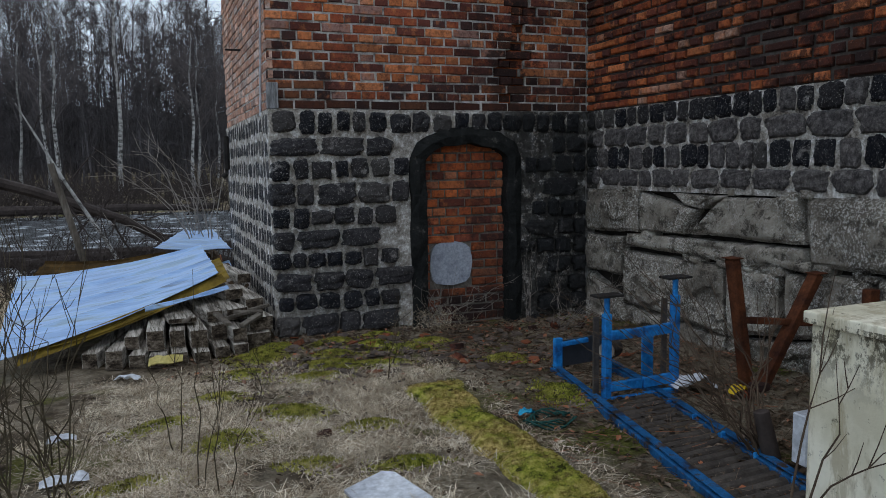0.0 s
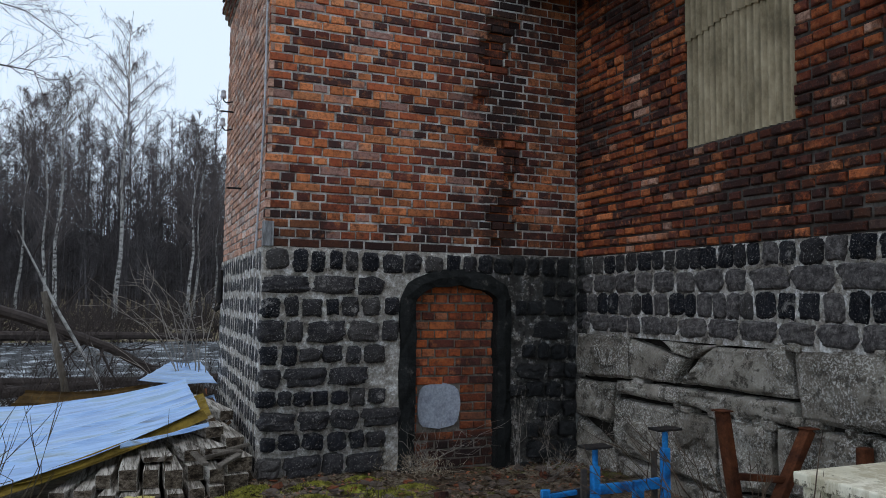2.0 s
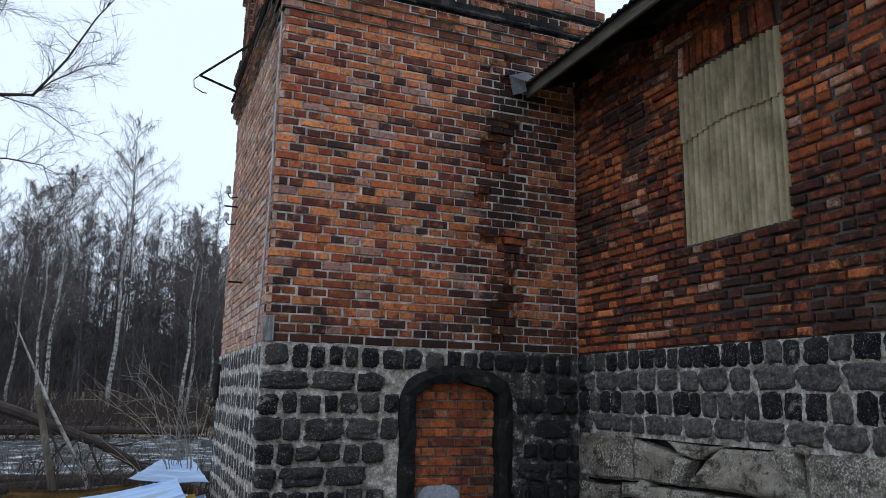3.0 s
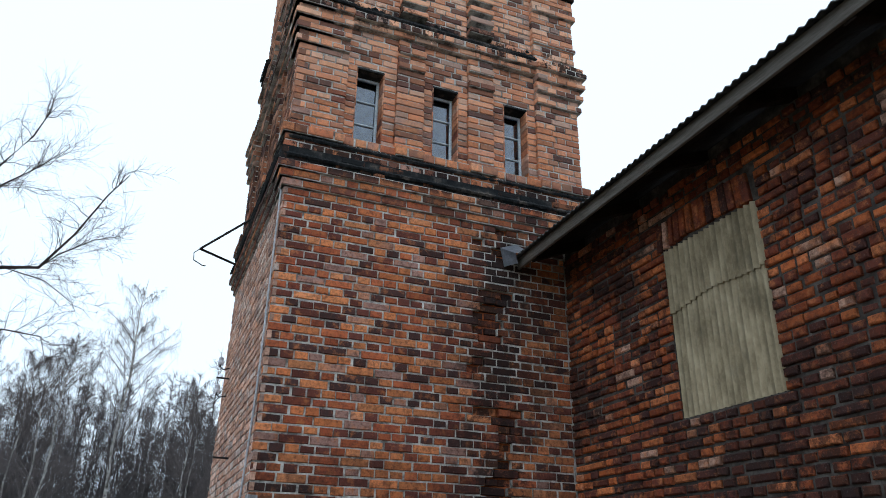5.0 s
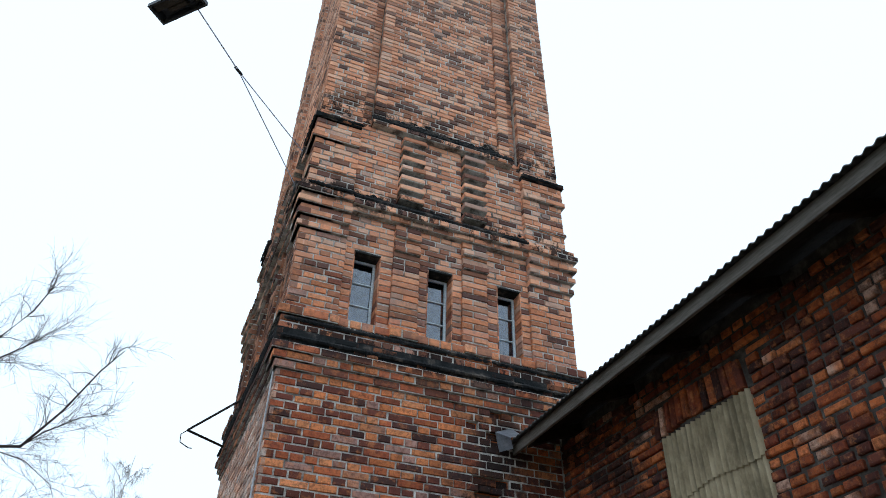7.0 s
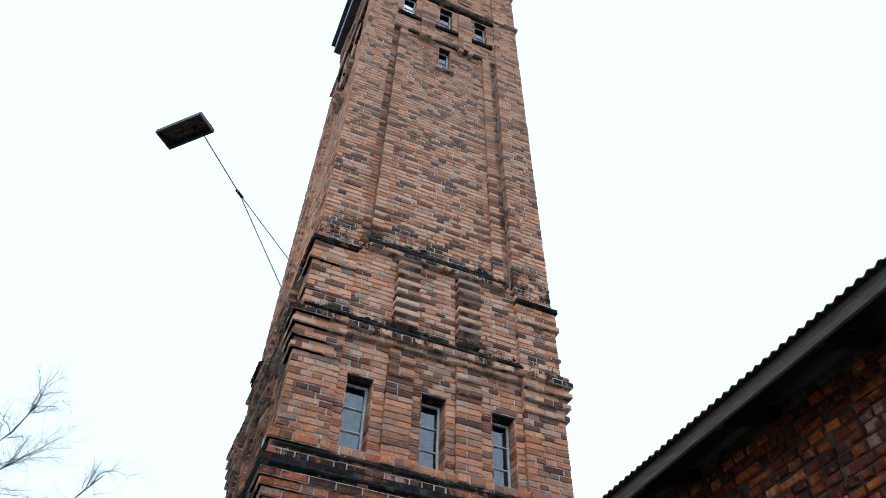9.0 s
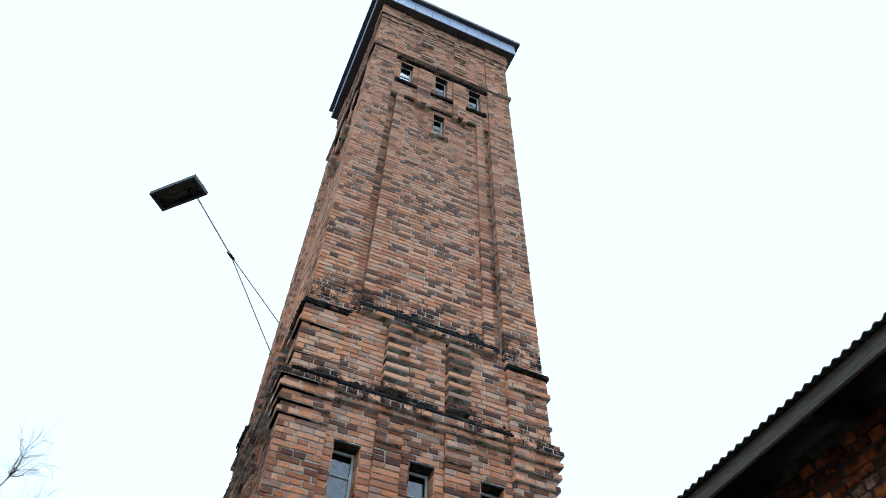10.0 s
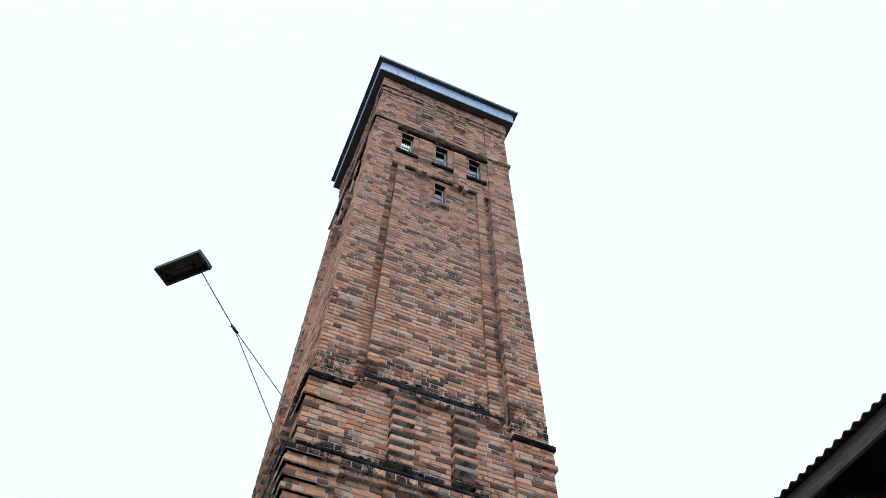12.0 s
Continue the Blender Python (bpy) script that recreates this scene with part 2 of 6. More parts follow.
M_BEAM = old_beam()
M_FASCIA = mottled("weathered_fascia_wood", ((0.3, (0.085, 0.075, 0.065)), (0.6, (0.17, 0.155, 0.14)), (0.8, (0.24, 0.22, 0.20))), 9, 0.85, 0.004, 80, stretch=(6, 0.5, 6))
M_PLATE = mottled("silvered_board", ((0.38, (0.15, 0.15, 0.155)), (0.5, (0.30, 0.305, 0.32)), (0.62, (0.44, 0.445, 0.46))), 9, 0.85, 0.003, 60, stretch=(4, 4, 0.5))
# near-black, so the shade under the eaves is in the board's colour
M_DARKWOOD = mottled("shade_dark_board", ((0.3, (0.010, 0.008, 0.007)), (0.7, (0.025, 0.019, 0.016))), 5, 0.95, 0.004, 60, 0.03)
M_ROOF = mottled("corrugated_roof_sheet", ((0.3, (0.035, 0.037, 0.04)), (0.7, (0.085, 0.085, 0.085))), 4, 0.7)


def eternit():
    k = Nodes("fibre_cement", 0.9, spec=0.08)
    c = k.ramp(k.noise(3.0, 7, 0.7, (1, 1.6, 0.7)), (0.38, (0.22, 0.178, 0.115)), (0.5, (0.36, 0.295, 0.195)), (0.62, (0.48, 0.40, 0.275)))
    x, y, z = k.axes()
    # valleys of the corrugation are coloured darker, unevenly
    wave = k.math("SINE", k.math("MULTIPLY", k.math("ADD", y, 1.545), -6.2832 / 0.061))
    groove_tone = k.math("MULTIPLY", k.smooth(wave, 0.5, -0.8), k.ramp(k.noise(2.5, 6, 0.7, (2, 5, 0.6), 2.0), (0.42, 0.1), (0.58, 0.45)))
    c = k.mix(groove_tone, c, (0.10, 0.09, 0.066))
    c = k.mix(k.ramp(k.noise(9, 7, 0.75, (1, 1.5, 0.5), 5.0), (0.54, 0.0), (0.66, 0.4)), c, (0.17, 0.155, 0.12))
    k.bump(k.noise(70, 5), 0.003, 0.7)
    return k.done(c)


M_ETERNIT = eternit()
M_ZINC = mottled("zinc_flashing", ((0.3, (0.16, 0.18, 0.22)), (0.7, (0.30, 0.33, 0.38))), 6, 0.4, 0.001, 30, 0.5, 0.6)
M_BLUEMETAL = mottled("blue_sheet_fascia", ((0.3, (0.36, 0.48, 0.74)), (0.7, (0.46, 0.58, 0.84))), 2, 0.4, 0.001, 20, 0.5)
M_DARKMETAL = mottled("dark_sheet_metal", ((0.3, (0.02, 0.025, 0.035)), (0.7, (0.05, 0.055, 0.07))), 4, 0.5, 0.001, 30, 0.5)
M_WFRAME = mottled("greyblue_window_paint", ((0.3, (0.42, 0.52, 0.60)), (0.7, (0.62, 0.70, 0.76))), 9, 0.6, 0.001, 60)
M_RUST = mottled("rusty_steel", ((0.3, (0.03, 0.013, 0.01)), (0.5, (0.085, 0.03, 0.015)), (0.75, (0.17, 0.06, 0.026))), 9, 0.85, 0.003, 90)
M_BLUE = mottled("blue_paint", ((0.3, (0.05, 0.035, 0.03)), (0.37, (0.01, 0.09, 0.28)), (0.5, (0.014, 0.18, 0.52)), (0.64, (0.025, 0.26, 0.66)), (0.69, (0.06, 0.045, 0.04))), 9, 0.55, 0.002, 60, 0.25)
M_BLUEWORN = mottled("worn_blue_paint", ((0.38, (0.03, 0.022, 0.018)), (0.45, (0.01, 0.06, 0.16)), (0.57, (0.014, 0.105, 0.27)), (0.62, (0.05, 0.035, 0.028))), 7, 0.65, 0.003, 60, 0.15)
M_ROLLER = mottled("dull_roller_steel", ((0.3, (0.035, 0.03, 0.027)), (0.7, (0.10, 0.085, 0.075))), 9, 0.7, 0.002, 60)
M_IRON = mottled("black_iron", ((0.3, (0.012, 0.012, 0.013)), (0.7, (0.04, 0.035, 0.033))), 9, 0.6)
M_WIRE = mottled("galvanised_wire", ((0.3, (0.42, 0.42, 0.56)), (0.7, (0.6, 0.6, 0.72))), 9, 0.5)
M_WHITE = mottled("dirty_white_board", ((0.3, (0.35, 0.37, 0.42)), (0.6, (0.62, 0.64, 0.69)), (0.8, (0.75, 0.76, 0.8))), 5, 0.6, 0.001, 40)
M_YELLOW = mottled("pale_yellow_foam", ((0.3, (0.40, 0.33, 0.10)), (0.7, (0.62, 0.53, 0.22))), 8, 0.85)

M_TILE = mottled("red_clay_tile", ((0.3, (0.12, 0.04, 0.022)), (0.7, (0.27, 0.09, 0.045))), 12, 0.85)
M_SLATE = mottled("mouldy_tile", ((0.3, (0.05, 0.04, 0.033)), (0.6, (0.12, 0.095, 0.08)), (0.8, (0.19, 0.15, 0.125))), 12, 0.9)
M_YELLOWP = mottled("yellow_plastic", ((0.3, (0.5, 0.33, 0.02)), (0.7, (0.7, 0.5, 0.03))), 12, 0.5)


def cabinet_paint():
    k = Nodes("algae_stained_concrete", 0.85, spec=0.3)
    c = k.ramp(k.noise(3.5, 5), (0.36, (0.60, 0.555, 0.42)), (0.62, (0.82, 0.775, 0.64)))
    c = k.mix(k.ramp(k.noise(5, 6, 0.7, (1.6, 1.6, 0.45)), (0.49, 0.0), (0.58, 0.6)), c, (0.34, 0.28, 0.165))
    x, y, z = k.axes()
    mildew = k.math("MULTIPLY", k.smooth(z, 0.40, 0.70), k.ramp(k.noise(14, 8, 0.8, (1, 1, 0.6), 6.0), (0.47, 0.0), (0.53, 0.9)))
    c = k.mix(k.math("MULTIPLY", mildew, k.math("LESS_THAN", z, 0.745)), c, (0.06, 0.05, 0.03))
    c = k.mix(k.ramp(k.noise(26, 6, 0.75), (0.6, 0.0), (0.7, 0.8)), c, (0.06, 0.055, 0.04))
    k.bump(k.noise(50, 5), 0.004, 0.7)
    return k.done(c)


M_CABINET = cabinet_paint()


def sheet_paint():
    k = Nodes("pale_blue_sheet_metal", 0.35, 0.0, 0.6)
    c = k.ramp(k.noise(3, 5, 0.6, (0.6, 3, 1)), (0.40, (0.19, 0.32, 0.58)), (0.52, (0.28, 0.44, 0.72)), (0.62, (0.25, 0.36, 0.50)))
    c = k.mix(k.ramp(k.noise(4, 7, 0.75, (0.5, 7, 1), 2.0), (0.53, 0.0), (0.66, 0.75)), c, (0.12, 0.12, 0.11))
    k.bump(k.noise(6, 3), 0.004, 0.4)
    return k.done(c)


M_SHEET = sheet_paint()
M_SHEETBACK = mottled("yellowed_sheet_back", ((0.3, (0.10, 0.065, 0.015)), (0.6, (0.25, 0.17, 0.03)), (0.8, (0.16, 0.10, 0.02))), 4, 0.7)


def glass():
    k = Nodes("window_glass", 0.03, 0.0, 0.8)
    k.b.inputs["Transmission Weight"].default_value = 1.0
    k.b.inputs["IOR"].default_value = 2.1
    k.bump(k.noise(3, 2), 0.01, 0.2)
    return k.done((0.16, 0.27, 0.46))


M_GLASS = glass()


def soil():
    k = Nodes("ground_soil", 0.95, spec=0.04)
    c = k.ramp(k.noise(5, 7, 0.7), (0.36, (0.035, 0.026, 0.018)), (0.5, (0.11, 0.085, 0.06)), (0.62, (0.24, 0.195, 0.145)))
    straw = k.ramp(k.noise(1.3, 5, 0.6), (0.46, 0.0), (0.60, 0.75))
    c = k.mix(straw, c, k.ramp(k.noise(34, 6, 0.75), (0.3, (0.14, 0.11, 0.075)), (0.7, (0.52, 0.45, 0.35))))
    c = k.mix(k.ramp(k.noise(1.7, 5, 0.65, None, 7.0), (0.54, 0.0), (0.63, 0.85)), c, k.ramp(k.noise(40, 4), (0.3, (0.05, 0.065, 0.012)), (0.7, (0.17, 0.17, 0.035))))
    k.bump(k.noise(55, 8, 0.8), 0.03, 1.0)
    return k.done(c)


M_SOIL = soil()


def mossy(name, ochre):
    k = Nodes(name, 0.95, spec=0.08)
    c = k.ramp(k.noise(13, 7, 0.75), (0.40, (0.06, 0.062, 0.016)), (0.47, (0.22, 0.245, 0.035)), (0.54, (0.42, 0.42, 0.07)), (0.62, (0.60, 0.55, 0.14)))
    c = k.mix(k.ramp(k.noise(3.0, 7, 0.75, None, 5.0), (0.42, 0.0), (0.58, ochre)), c, k.ramp(k.noise(30, 5, 0.7), (0.42, (0.22, 0.145, 0.04)), (0.58, (0.70, 0.54, 0.20))))
    c = k.mix(k.ramp(k.noise(5.5, 6, 0.75, None, 9.0), (0.60, 0.0), (0.64, 0.85)), c, (0.03, 0.022, 0.014))
    k.bump(k.noise(110, 6, 0.75), 0.02, 1.0)
    return k.done(c)


M_MOSS = mossy("yellowed_moss", 0.95)
M_GREENMOSS = mossy("green_moss", 0.25)
M_ICE = mottled("thin_ice_water", ((0.49, (0.010, 0.011, 0.012)), (0.55, (0.035, 0.036, 0.037)), (0.59, (0.46, 0.49, 0.53))), 1.5, 0.45, 0.01, 5, 0.4, stretch=(0.8, 1.0, 1))


def straw():
    k = Nodes("dry_grass", 0.9, spec=0.06)
    c = k.ramp(k.chance(), (0.0, (0.10, 0.07, 0.045)), (0.25, (0.32, 0.245, 0.165)), (0.6, (0.66, 0.55, 0.41)), (1.0, (0.92, 0.82, 0.67)))
    c = k.mix(k.ramp(k.noise(4.5, 7, 0.75), (0.46, 0.5), (0.52, 0.0)), c, k.ramp(k.chance(4.0), (0.0, (0.07, 0.05, 0.032)), (1.0, (0.34, 0.26, 0.175))))
    return k.done(c)


M_STRAW = straw()


def litter():
    k = Nodes("leaf_litter", 0.9, spec=0.06)
    return k.done(k.ramp(k.chance(), (0.0, (0.035, 0.026, 0.018)), (0.5, (0.11, 0.075, 0.05)), (0.85, (0.2, 0.155, 0.12)), (1.0, (0.33, 0.11, 0.05))))


M_LITTER = litter()


def birch():
    k = Nodes("birch_bark", 0.8)
    x, y, z = k.axes()
    c = k.ramp(k.noise(3.0, 6, 0.7, (1, 1, 1.6)), (0.38, (0.03, 0.027, 0.026)), (0.52, (0.33, 0.32, 0.31)), (0.75, (0.52, 0.51, 0.5)))
    return k.done(c)


M_BIRCH = birch()
M_TWIG = mottled("bare_twig", ((0.3, (0.03, 0.024, 0.022)), (0.7, (0.075, 0.06, 0.055))), 3, 0.9)
M_BIRCHTWIG = mottled("birch_twig", ((0.3, (0.08, 0.068, 0.07)), (0.7, (0.17, 0.15, 0.148))), 2, 0.9)
M_FARWOOD = mottled("far_wood_bark", ((0.3, (0.045, 0.041, 0.044)), (0.7, (0.145, 0.133, 0.138))), 0.8, 0.95)
M_BRANCH = mottled("pale_dry_branch", ((0.3, (0.16, 0.135, 0.12)), (0.7, (0.38, 0.34, 0.30))), 9, 0.9)


# ---- mesh helpers ----
class Buf:
    """Vertices and faces gathered into one mesh."""

    def __init__(self):
        self.v, self.f = [], []

    def add(self, v, f):
        o = len(self.v)
        self.v.extend(v)
        self.f.extend([tuple(i + o for i in q) for q in f])

    def box(self, a, b, turn=None):
        (x0, y0, z0), (x1, y1, z1) = a, b
        v = [(x, y, z) for z in (z0, z1) for x, y in ((x0, y0), (x1, y0), (x1, y1), (x0, y1))]
        if turn:
            v = [tuple(turn @ Vector(p)) for p in v]
        self.add(v, [(3, 2, 1, 0), (4, 5, 6, 7), (0, 1, 5, 4), (1, 2, 6, 5), (2, 3, 7, 6), (3, 0, 4, 7)])

    def tube(self, pts, radii, n=6, cap=True):
        rings, up = [], Vector((0.13, 0.27, 1)).normalized()
        for i, p in enumerate(pts):
            p = Vector(p)
            way = Vector(pts[min(i + 1, len(pts) - 1)]) - Vector(pts[max(i - 1, 0)])
            way = way.normalized() if way.length > 1e-9 else Vector((0, 0, 1))
            s = way.cross(up if abs(way.dot(up)) < 0.95 else Vector((1, 0, 0))).normalized()
            t = way.cross(s)
            r = radii[i] if isinstance(radii, (list, tuple)) else radii
            rings.append([tuple(p + r * (math.cos(6.2832 * j / n) * s + math.sin(6.2832 * j / n) * t)) for j in range(n)])
        v = [q for ring in rings for q in ring]
        f = [(i * n + j, i * n + (j + 1) % n, (i + 1) * n + (j + 1) % n, (i + 1) * n + j) for i in range(len(pts) - 1) for j in range(n)]
        if cap:
            f += [tuple(range(n))[::-1], tuple((len(pts) - 1) * n + j for j in range(n))]
        self.add(v, f)

    def weld(self):
        """Joins corners that lie on one another."""
        seen, to = {}, []
        for p in self.v:
            key = tuple(round(c, 4) for c in p)
            to.append(seen.setdefault(key, len(seen)))
        self.v = list(seen)
        self.f = [tuple(to[i] for i in q) for q in self.f]
        return self

    def mesh(self, name, material):
        me = bpy.data.meshes.new(name)
        me.from_pydata(self.v, [], self.f)
        me.materials.append(material)
        me.update()
        return me


def part(name, buf, material, parent=None, label="", kind=""):
    ob = new(name, buf.mesh(name, material) if isinstance(buf, Buf) else buf)
    ob.parent = parent
    return tagged(ob, label, kind=kind)


def thing(name, label, category, group="", at=(0, 0, 0), kind=""):
    ob = new(name)
    ob.location = at
    ob.empty_display_size = 0.2
    return tagged(ob, label, category, group, kind)


def single(name, buf, material, label, category, group="", kind=""):
    return tagged(new(name, buf.mesh(name, material)), label, category, group, kind)


def bevelled(buf, width=0.006, segments=1):
    """The same shape with its edges rounded off."""
    bm = bmesh.new()
    vs = [bm.verts.new(p) for p in buf.v]
    for q in buf.f:
        bm.faces.new([vs[i] for i in q])
    bmesh.ops.bevel(bm, geom=bm.edges[:], offset=width, segments=segments, affect="EDGES", profile=0.6)
    out = Buf()
    bm.verts.index_update()
    out.add([tuple(v.co) for v in bm.verts], [tuple(v.index for v in f.verts) for f in bm.faces])
    bm.free()
    return out


def batter(buf):
    """The tower narrows a little towards its top."""
    c = SIDE / 2
    for i, (x, y, z) in enumerate(buf.v):
        k = 1 - 0.0064 * max(0.0, z - 6.3)
        buf.v[i] = (c + (x - c) * k, c + (y - c) * k, z + 0.012 * max(0.0, z - 8.2))
    return buf


rng = random.Random(4)
COURSE = 0.077
SIDE = 3.19      # the tower's width
WING_X = 2.92    # the wing's wall


def front(u, d, z):
    return (u, -d, z)


def left(u, d, z):
    return (-d, u, z)


def wing(u, d, z):
    return (WING_X - d, -u, z)


def brick_into(buf, face, u0, u1, z0, z1, d, deep=0.04, r=0.005):
    q = 0.008 if face is wing else 0.0045
    j = [rng.uniform(-q, q) for _ in range(6)]
    u0, u1, z0, z1, d = u0 + j[0], u1 + j[1], z0 + j[2], z1 + j[3], d + j[4] * 0.6
    ring = lambda e, dd: [face(u0 + e, dd, z0 + e), face(u1 - e, dd + j[5], z0 + e), face(u1 - e, dd + j[5], z1 - e), face(u0 + e, dd, z1 - e)]
    v = ring(r, d) + ring(0, d - r) + ring(0, d - deep)
    f = [(0, 1, 2, 3)] + [(a + k, a + (k + 1) % 4, b + (k + 1) % 4, b + k) for a, b in ((4, 0), (8, 4)) for k in range(4)]
    if face is not front:
        f = [q[::-1] for q in f]
    buf.add(v, f)


def courses(u0, u1, z0, z1, holes=(), joint=0.0155, height=COURSE, bond=None):
    """The bricks of a piece of wall, course by course: u0, u1, z0, z1 of each."""
    n = max(1, round((z1 - z0) / height))
    h = (z1 - z0) / n
    for k in range(n):
        a, b = z0 + k * h, z0 + (k + 1) * h
        spans = [(u0, u1)]
        for p, q, lo, hi in holes:
            if lo < b - 0.02 and hi > a + 0.02:
                spans = [s for p0, q0 in spans for s in ((p0, min(q0, p)), (max(p0, q), q0)) if s[1] - s[0] > 0.015]
        heads = bond or (0.97 if round(a / height) % 2 else 0.1)
        for p, q in spans:
            u = p - (0.064 + rng.uniform(-0.015, 0.015) if heads < 0.5 else rng.uniform(0, 0.02)) * (q - p > 0.4)
            while u < q - 0.01:
                w = (0.127 if rng.random() < heads else 0.254) * (rng.uniform(0.88, 1.12) if bond else 1)
                if q - (u + w) < 0.05:
                    w = q - u
                s, e = max(u, p), min(u + w, q)
                if e - s > 0.03:
                    yield s + (joint / 2 if s > p else -0.001), e - (joint / 2 if e < q else -0.001), a + joint / 2, b - joint / 2
                u += w


def core(buf, face, u0, u1, z0, z1, d, back=-0.3, holes=()):
    """A slab of wall with its openings cut through."""
    us = sorted({u0, u1, *(v for h in holes for v in h[:2] if u0 < v < u1)})
    zs = sorted({z0, z1, *(v for h in holes for v in h[2:] if z0 < v < z1)})
    for a, b in zip(us, us[1:]):
        for lo, hi in zip(zs, zs[1:]):
            if not any(h[0] < (a + b) / 2 < h[1] and h[2] < (lo + hi) / 2 < h[3] for h in holes):
                p, q = face(a, d, lo), face(b, back, hi)
                buf.box([min(s) for s in zip(p, q)], [max(s) for s in zip(p, q)])


# unit bricks for the pieces that stand as objects of their own
def unit_brick(length, height=0.066, deep=0.05, r=0.005):
    b = Buf()
    brick_into(b, front, -length / 2, length / 2, -height / 2, height / 2, 0, deep, r)
    return b


UNIT = {}


def brick_object(face, u0, u1, z0, z1, d, parent, material):
    w, h = u1 - u0, z1 - z0
    kind = 0.25 if w > 0.18 else 0.12
    key = (kind, material.name, rng.randrange(6))
    if key not in UNIT:
        UNIT[key] = unit_brick(kind, r=0.011 if material is M_WING else 0.005).mesh("brick", material)
    ob = new("brick", UNIT[key])
    p = face((u0 + u1) / 2, d + rng.uniform(-0.004, 0.004), (z0 + z1) / 2)
    m = pose(*p, 0, rng.uniform(-0.7, 0.7) * (2.2 if face is wing else 1), (0 if face is front else -90) + rng.uniform(-1, 1) * (1.5 if face is wing else 0.4))
    ob.matrix_world = m @ Matrix.Diagonal((w / kind, 1, h / 0.066, 1))
    ob.parent = parent
    return ob


def rough_block(seed, n=9, swell=0.16, amp=0.11):
    """A rough-hewn stone, one unit wide and high, its face towards -y."""
    b, o = Buf(), Vector((seed * 7.3, seed * 3.1, seed))
    g = lambda i, j: (i / n - 0.5, j / n - 0.5)
    idx = {}
    for j in range(n + 1):
        for i in range(n + 1):
            x, z = g(i, j)
            e = max(abs(x), abs(z)) * 2
            k = noise.noise_vector(Vector((x * 2.2, z * 2.2, 0)) + o) + 0.55 * noise.noise_vector(Vector((x * 6, z * 6, 0)) + o) + 0.4 * noise.noise_vector(Vector((x * 14, z * 14, 0)) + o)
            rr = 1 - 0.26 * max(0, (x * x + z * z) * 2 - 0.40)
            y = -swell * (1 - e**3) + amp * 0.8 * k.y
            idx[i, j] = len(b.v)
            b.v.append((x * rr + amp * 0.9 * k.x, y if e < 0.99 else 0.06, z * rr + amp * 0.9 * k.z))
    for j in range(n):
        for i in range(n):
            b.f.append((idx[i, j], idx[i + 1, j], idx[i + 1, j + 1], idx[i, j + 1]))
    edge = [(i, 0) for i in range(n)] + [(n, j) for j in range(n)] + [(n - i, n) for i in range(n)] + [(0, n - j) for j in range(n)]
    back = []
    for e in edge:
        x, y, z = b.v[idx[e]]
        back.append(len(b.v))
        b.v.append((x, 0.5, z))
    for k in range(len(edge)):
        b.f.append((idx[edge[k]], back[k], back[(k + 1) % len(edge)], idx[edge[(k + 1) % len(edge)]]))
    return b


SLAGS = [rough_block(s).mesh("stone", M_SLAG) for s in range(9)]
MIDS = [rough_block(s + 40).mesh("stone", M_SLAGMID) for s in range(7)]
PALES = [rough_block(s + 60).mesh("stone", M_SLAGPALE) for s in range(7)]
BOULDERS = [rough_block(s + 20, 14, 0.14, 0.09).mesh("boulder", M_GRANITE) for s in range(6)]


def stone_object(face, u0, u1, z0, z1, d, parent, meshes=SLAGS, name="stone", depth=0.14):
    ob = new(name, rng.choice(meshes))
    p = face((u0 + u1) / 2, d, (z0 + z1) / 2)
    m = pose(*p, rng.uniform(-3, 3), rng.uniform(-4, 4) * (1 if name == "stone" else 0.7), (0 if face is front else -90) + rng.uniform(-4, 4))
    ob.matrix_world = m @ Matrix.Diagonal((u1 - u0, depth, z1 - z0, 1))
    ob.parent = parent
    return ob


# ---- the tower ----
tower = thing("brick_tower", "tall square red brick tower on a dark slag-stone base", "tower")
wall_core, brickwork, ledges, flankwork = Buf(), Buf(), Buf(), Buf()
WINDOWS = [(c - 0.15, c + 0.15, 5.40, 6.28) for c in (0.75, 1.585, 2.42)]
HIGH = [(c - 0.15, c + 0.15, 14.78, 15.62) for c in (0.77, 1.575, 2.37)]
SMALL = [(1.44, 1.69, 13.30, 14.0)]
P1, M1, M2, P2 = (0.0, 0.50), (1.03, 1.33), (1.84, 2.14), (2.67, SIDE)
near_bricks, gaps, pits, ledge_core = [], [], Buf(), Buf()


def masonry(face, u, z, d, holes=(), dark=False, backing=-0.3, wrap=False):
    """A slab of brickwork on one face; wrap: carried round the corner by its own projection."""
    u0, u1 = u
    if wrap:
        u0, u1 = (u0 - d if u0 < 0.01 else u0), (u1 + d if u1 > SIDE - 0.01 else u1)
    inset = 0.02 if face is left and u0 < 0.01 else 0.004
    core(ledge_core if dark else wall_core, face, u0 + inset, u1 - 0.004, z[0], z[1], d - 0.010, backing, holes)
    for b in courses(u0, u1, *z, holes):
        if not dark:
            brick_into(brickwork, face, *b, d, max(0.04, d + 0.06))
        elif rng.random() < 0.93:
            brick_into(ledges, face, b[0], b[1], b[2] - rng.uniform(0, 0.008), b[3] + rng.uniform(-0.012, 0.006), d + rng.uniform(-0.03, 0.012), 0.06, 0.011)


def worn(x, z):
    """Where frost has broken the faces off the bricks."""
    if not 1.62 < x < 2.55:
        return False
    return abs(x - 2.1 - 0.12 * math.sin(3.1 * z)) < 0.06 + 0.42 * noise.noise(Vector((x * 4, z * 3.4, 3)))


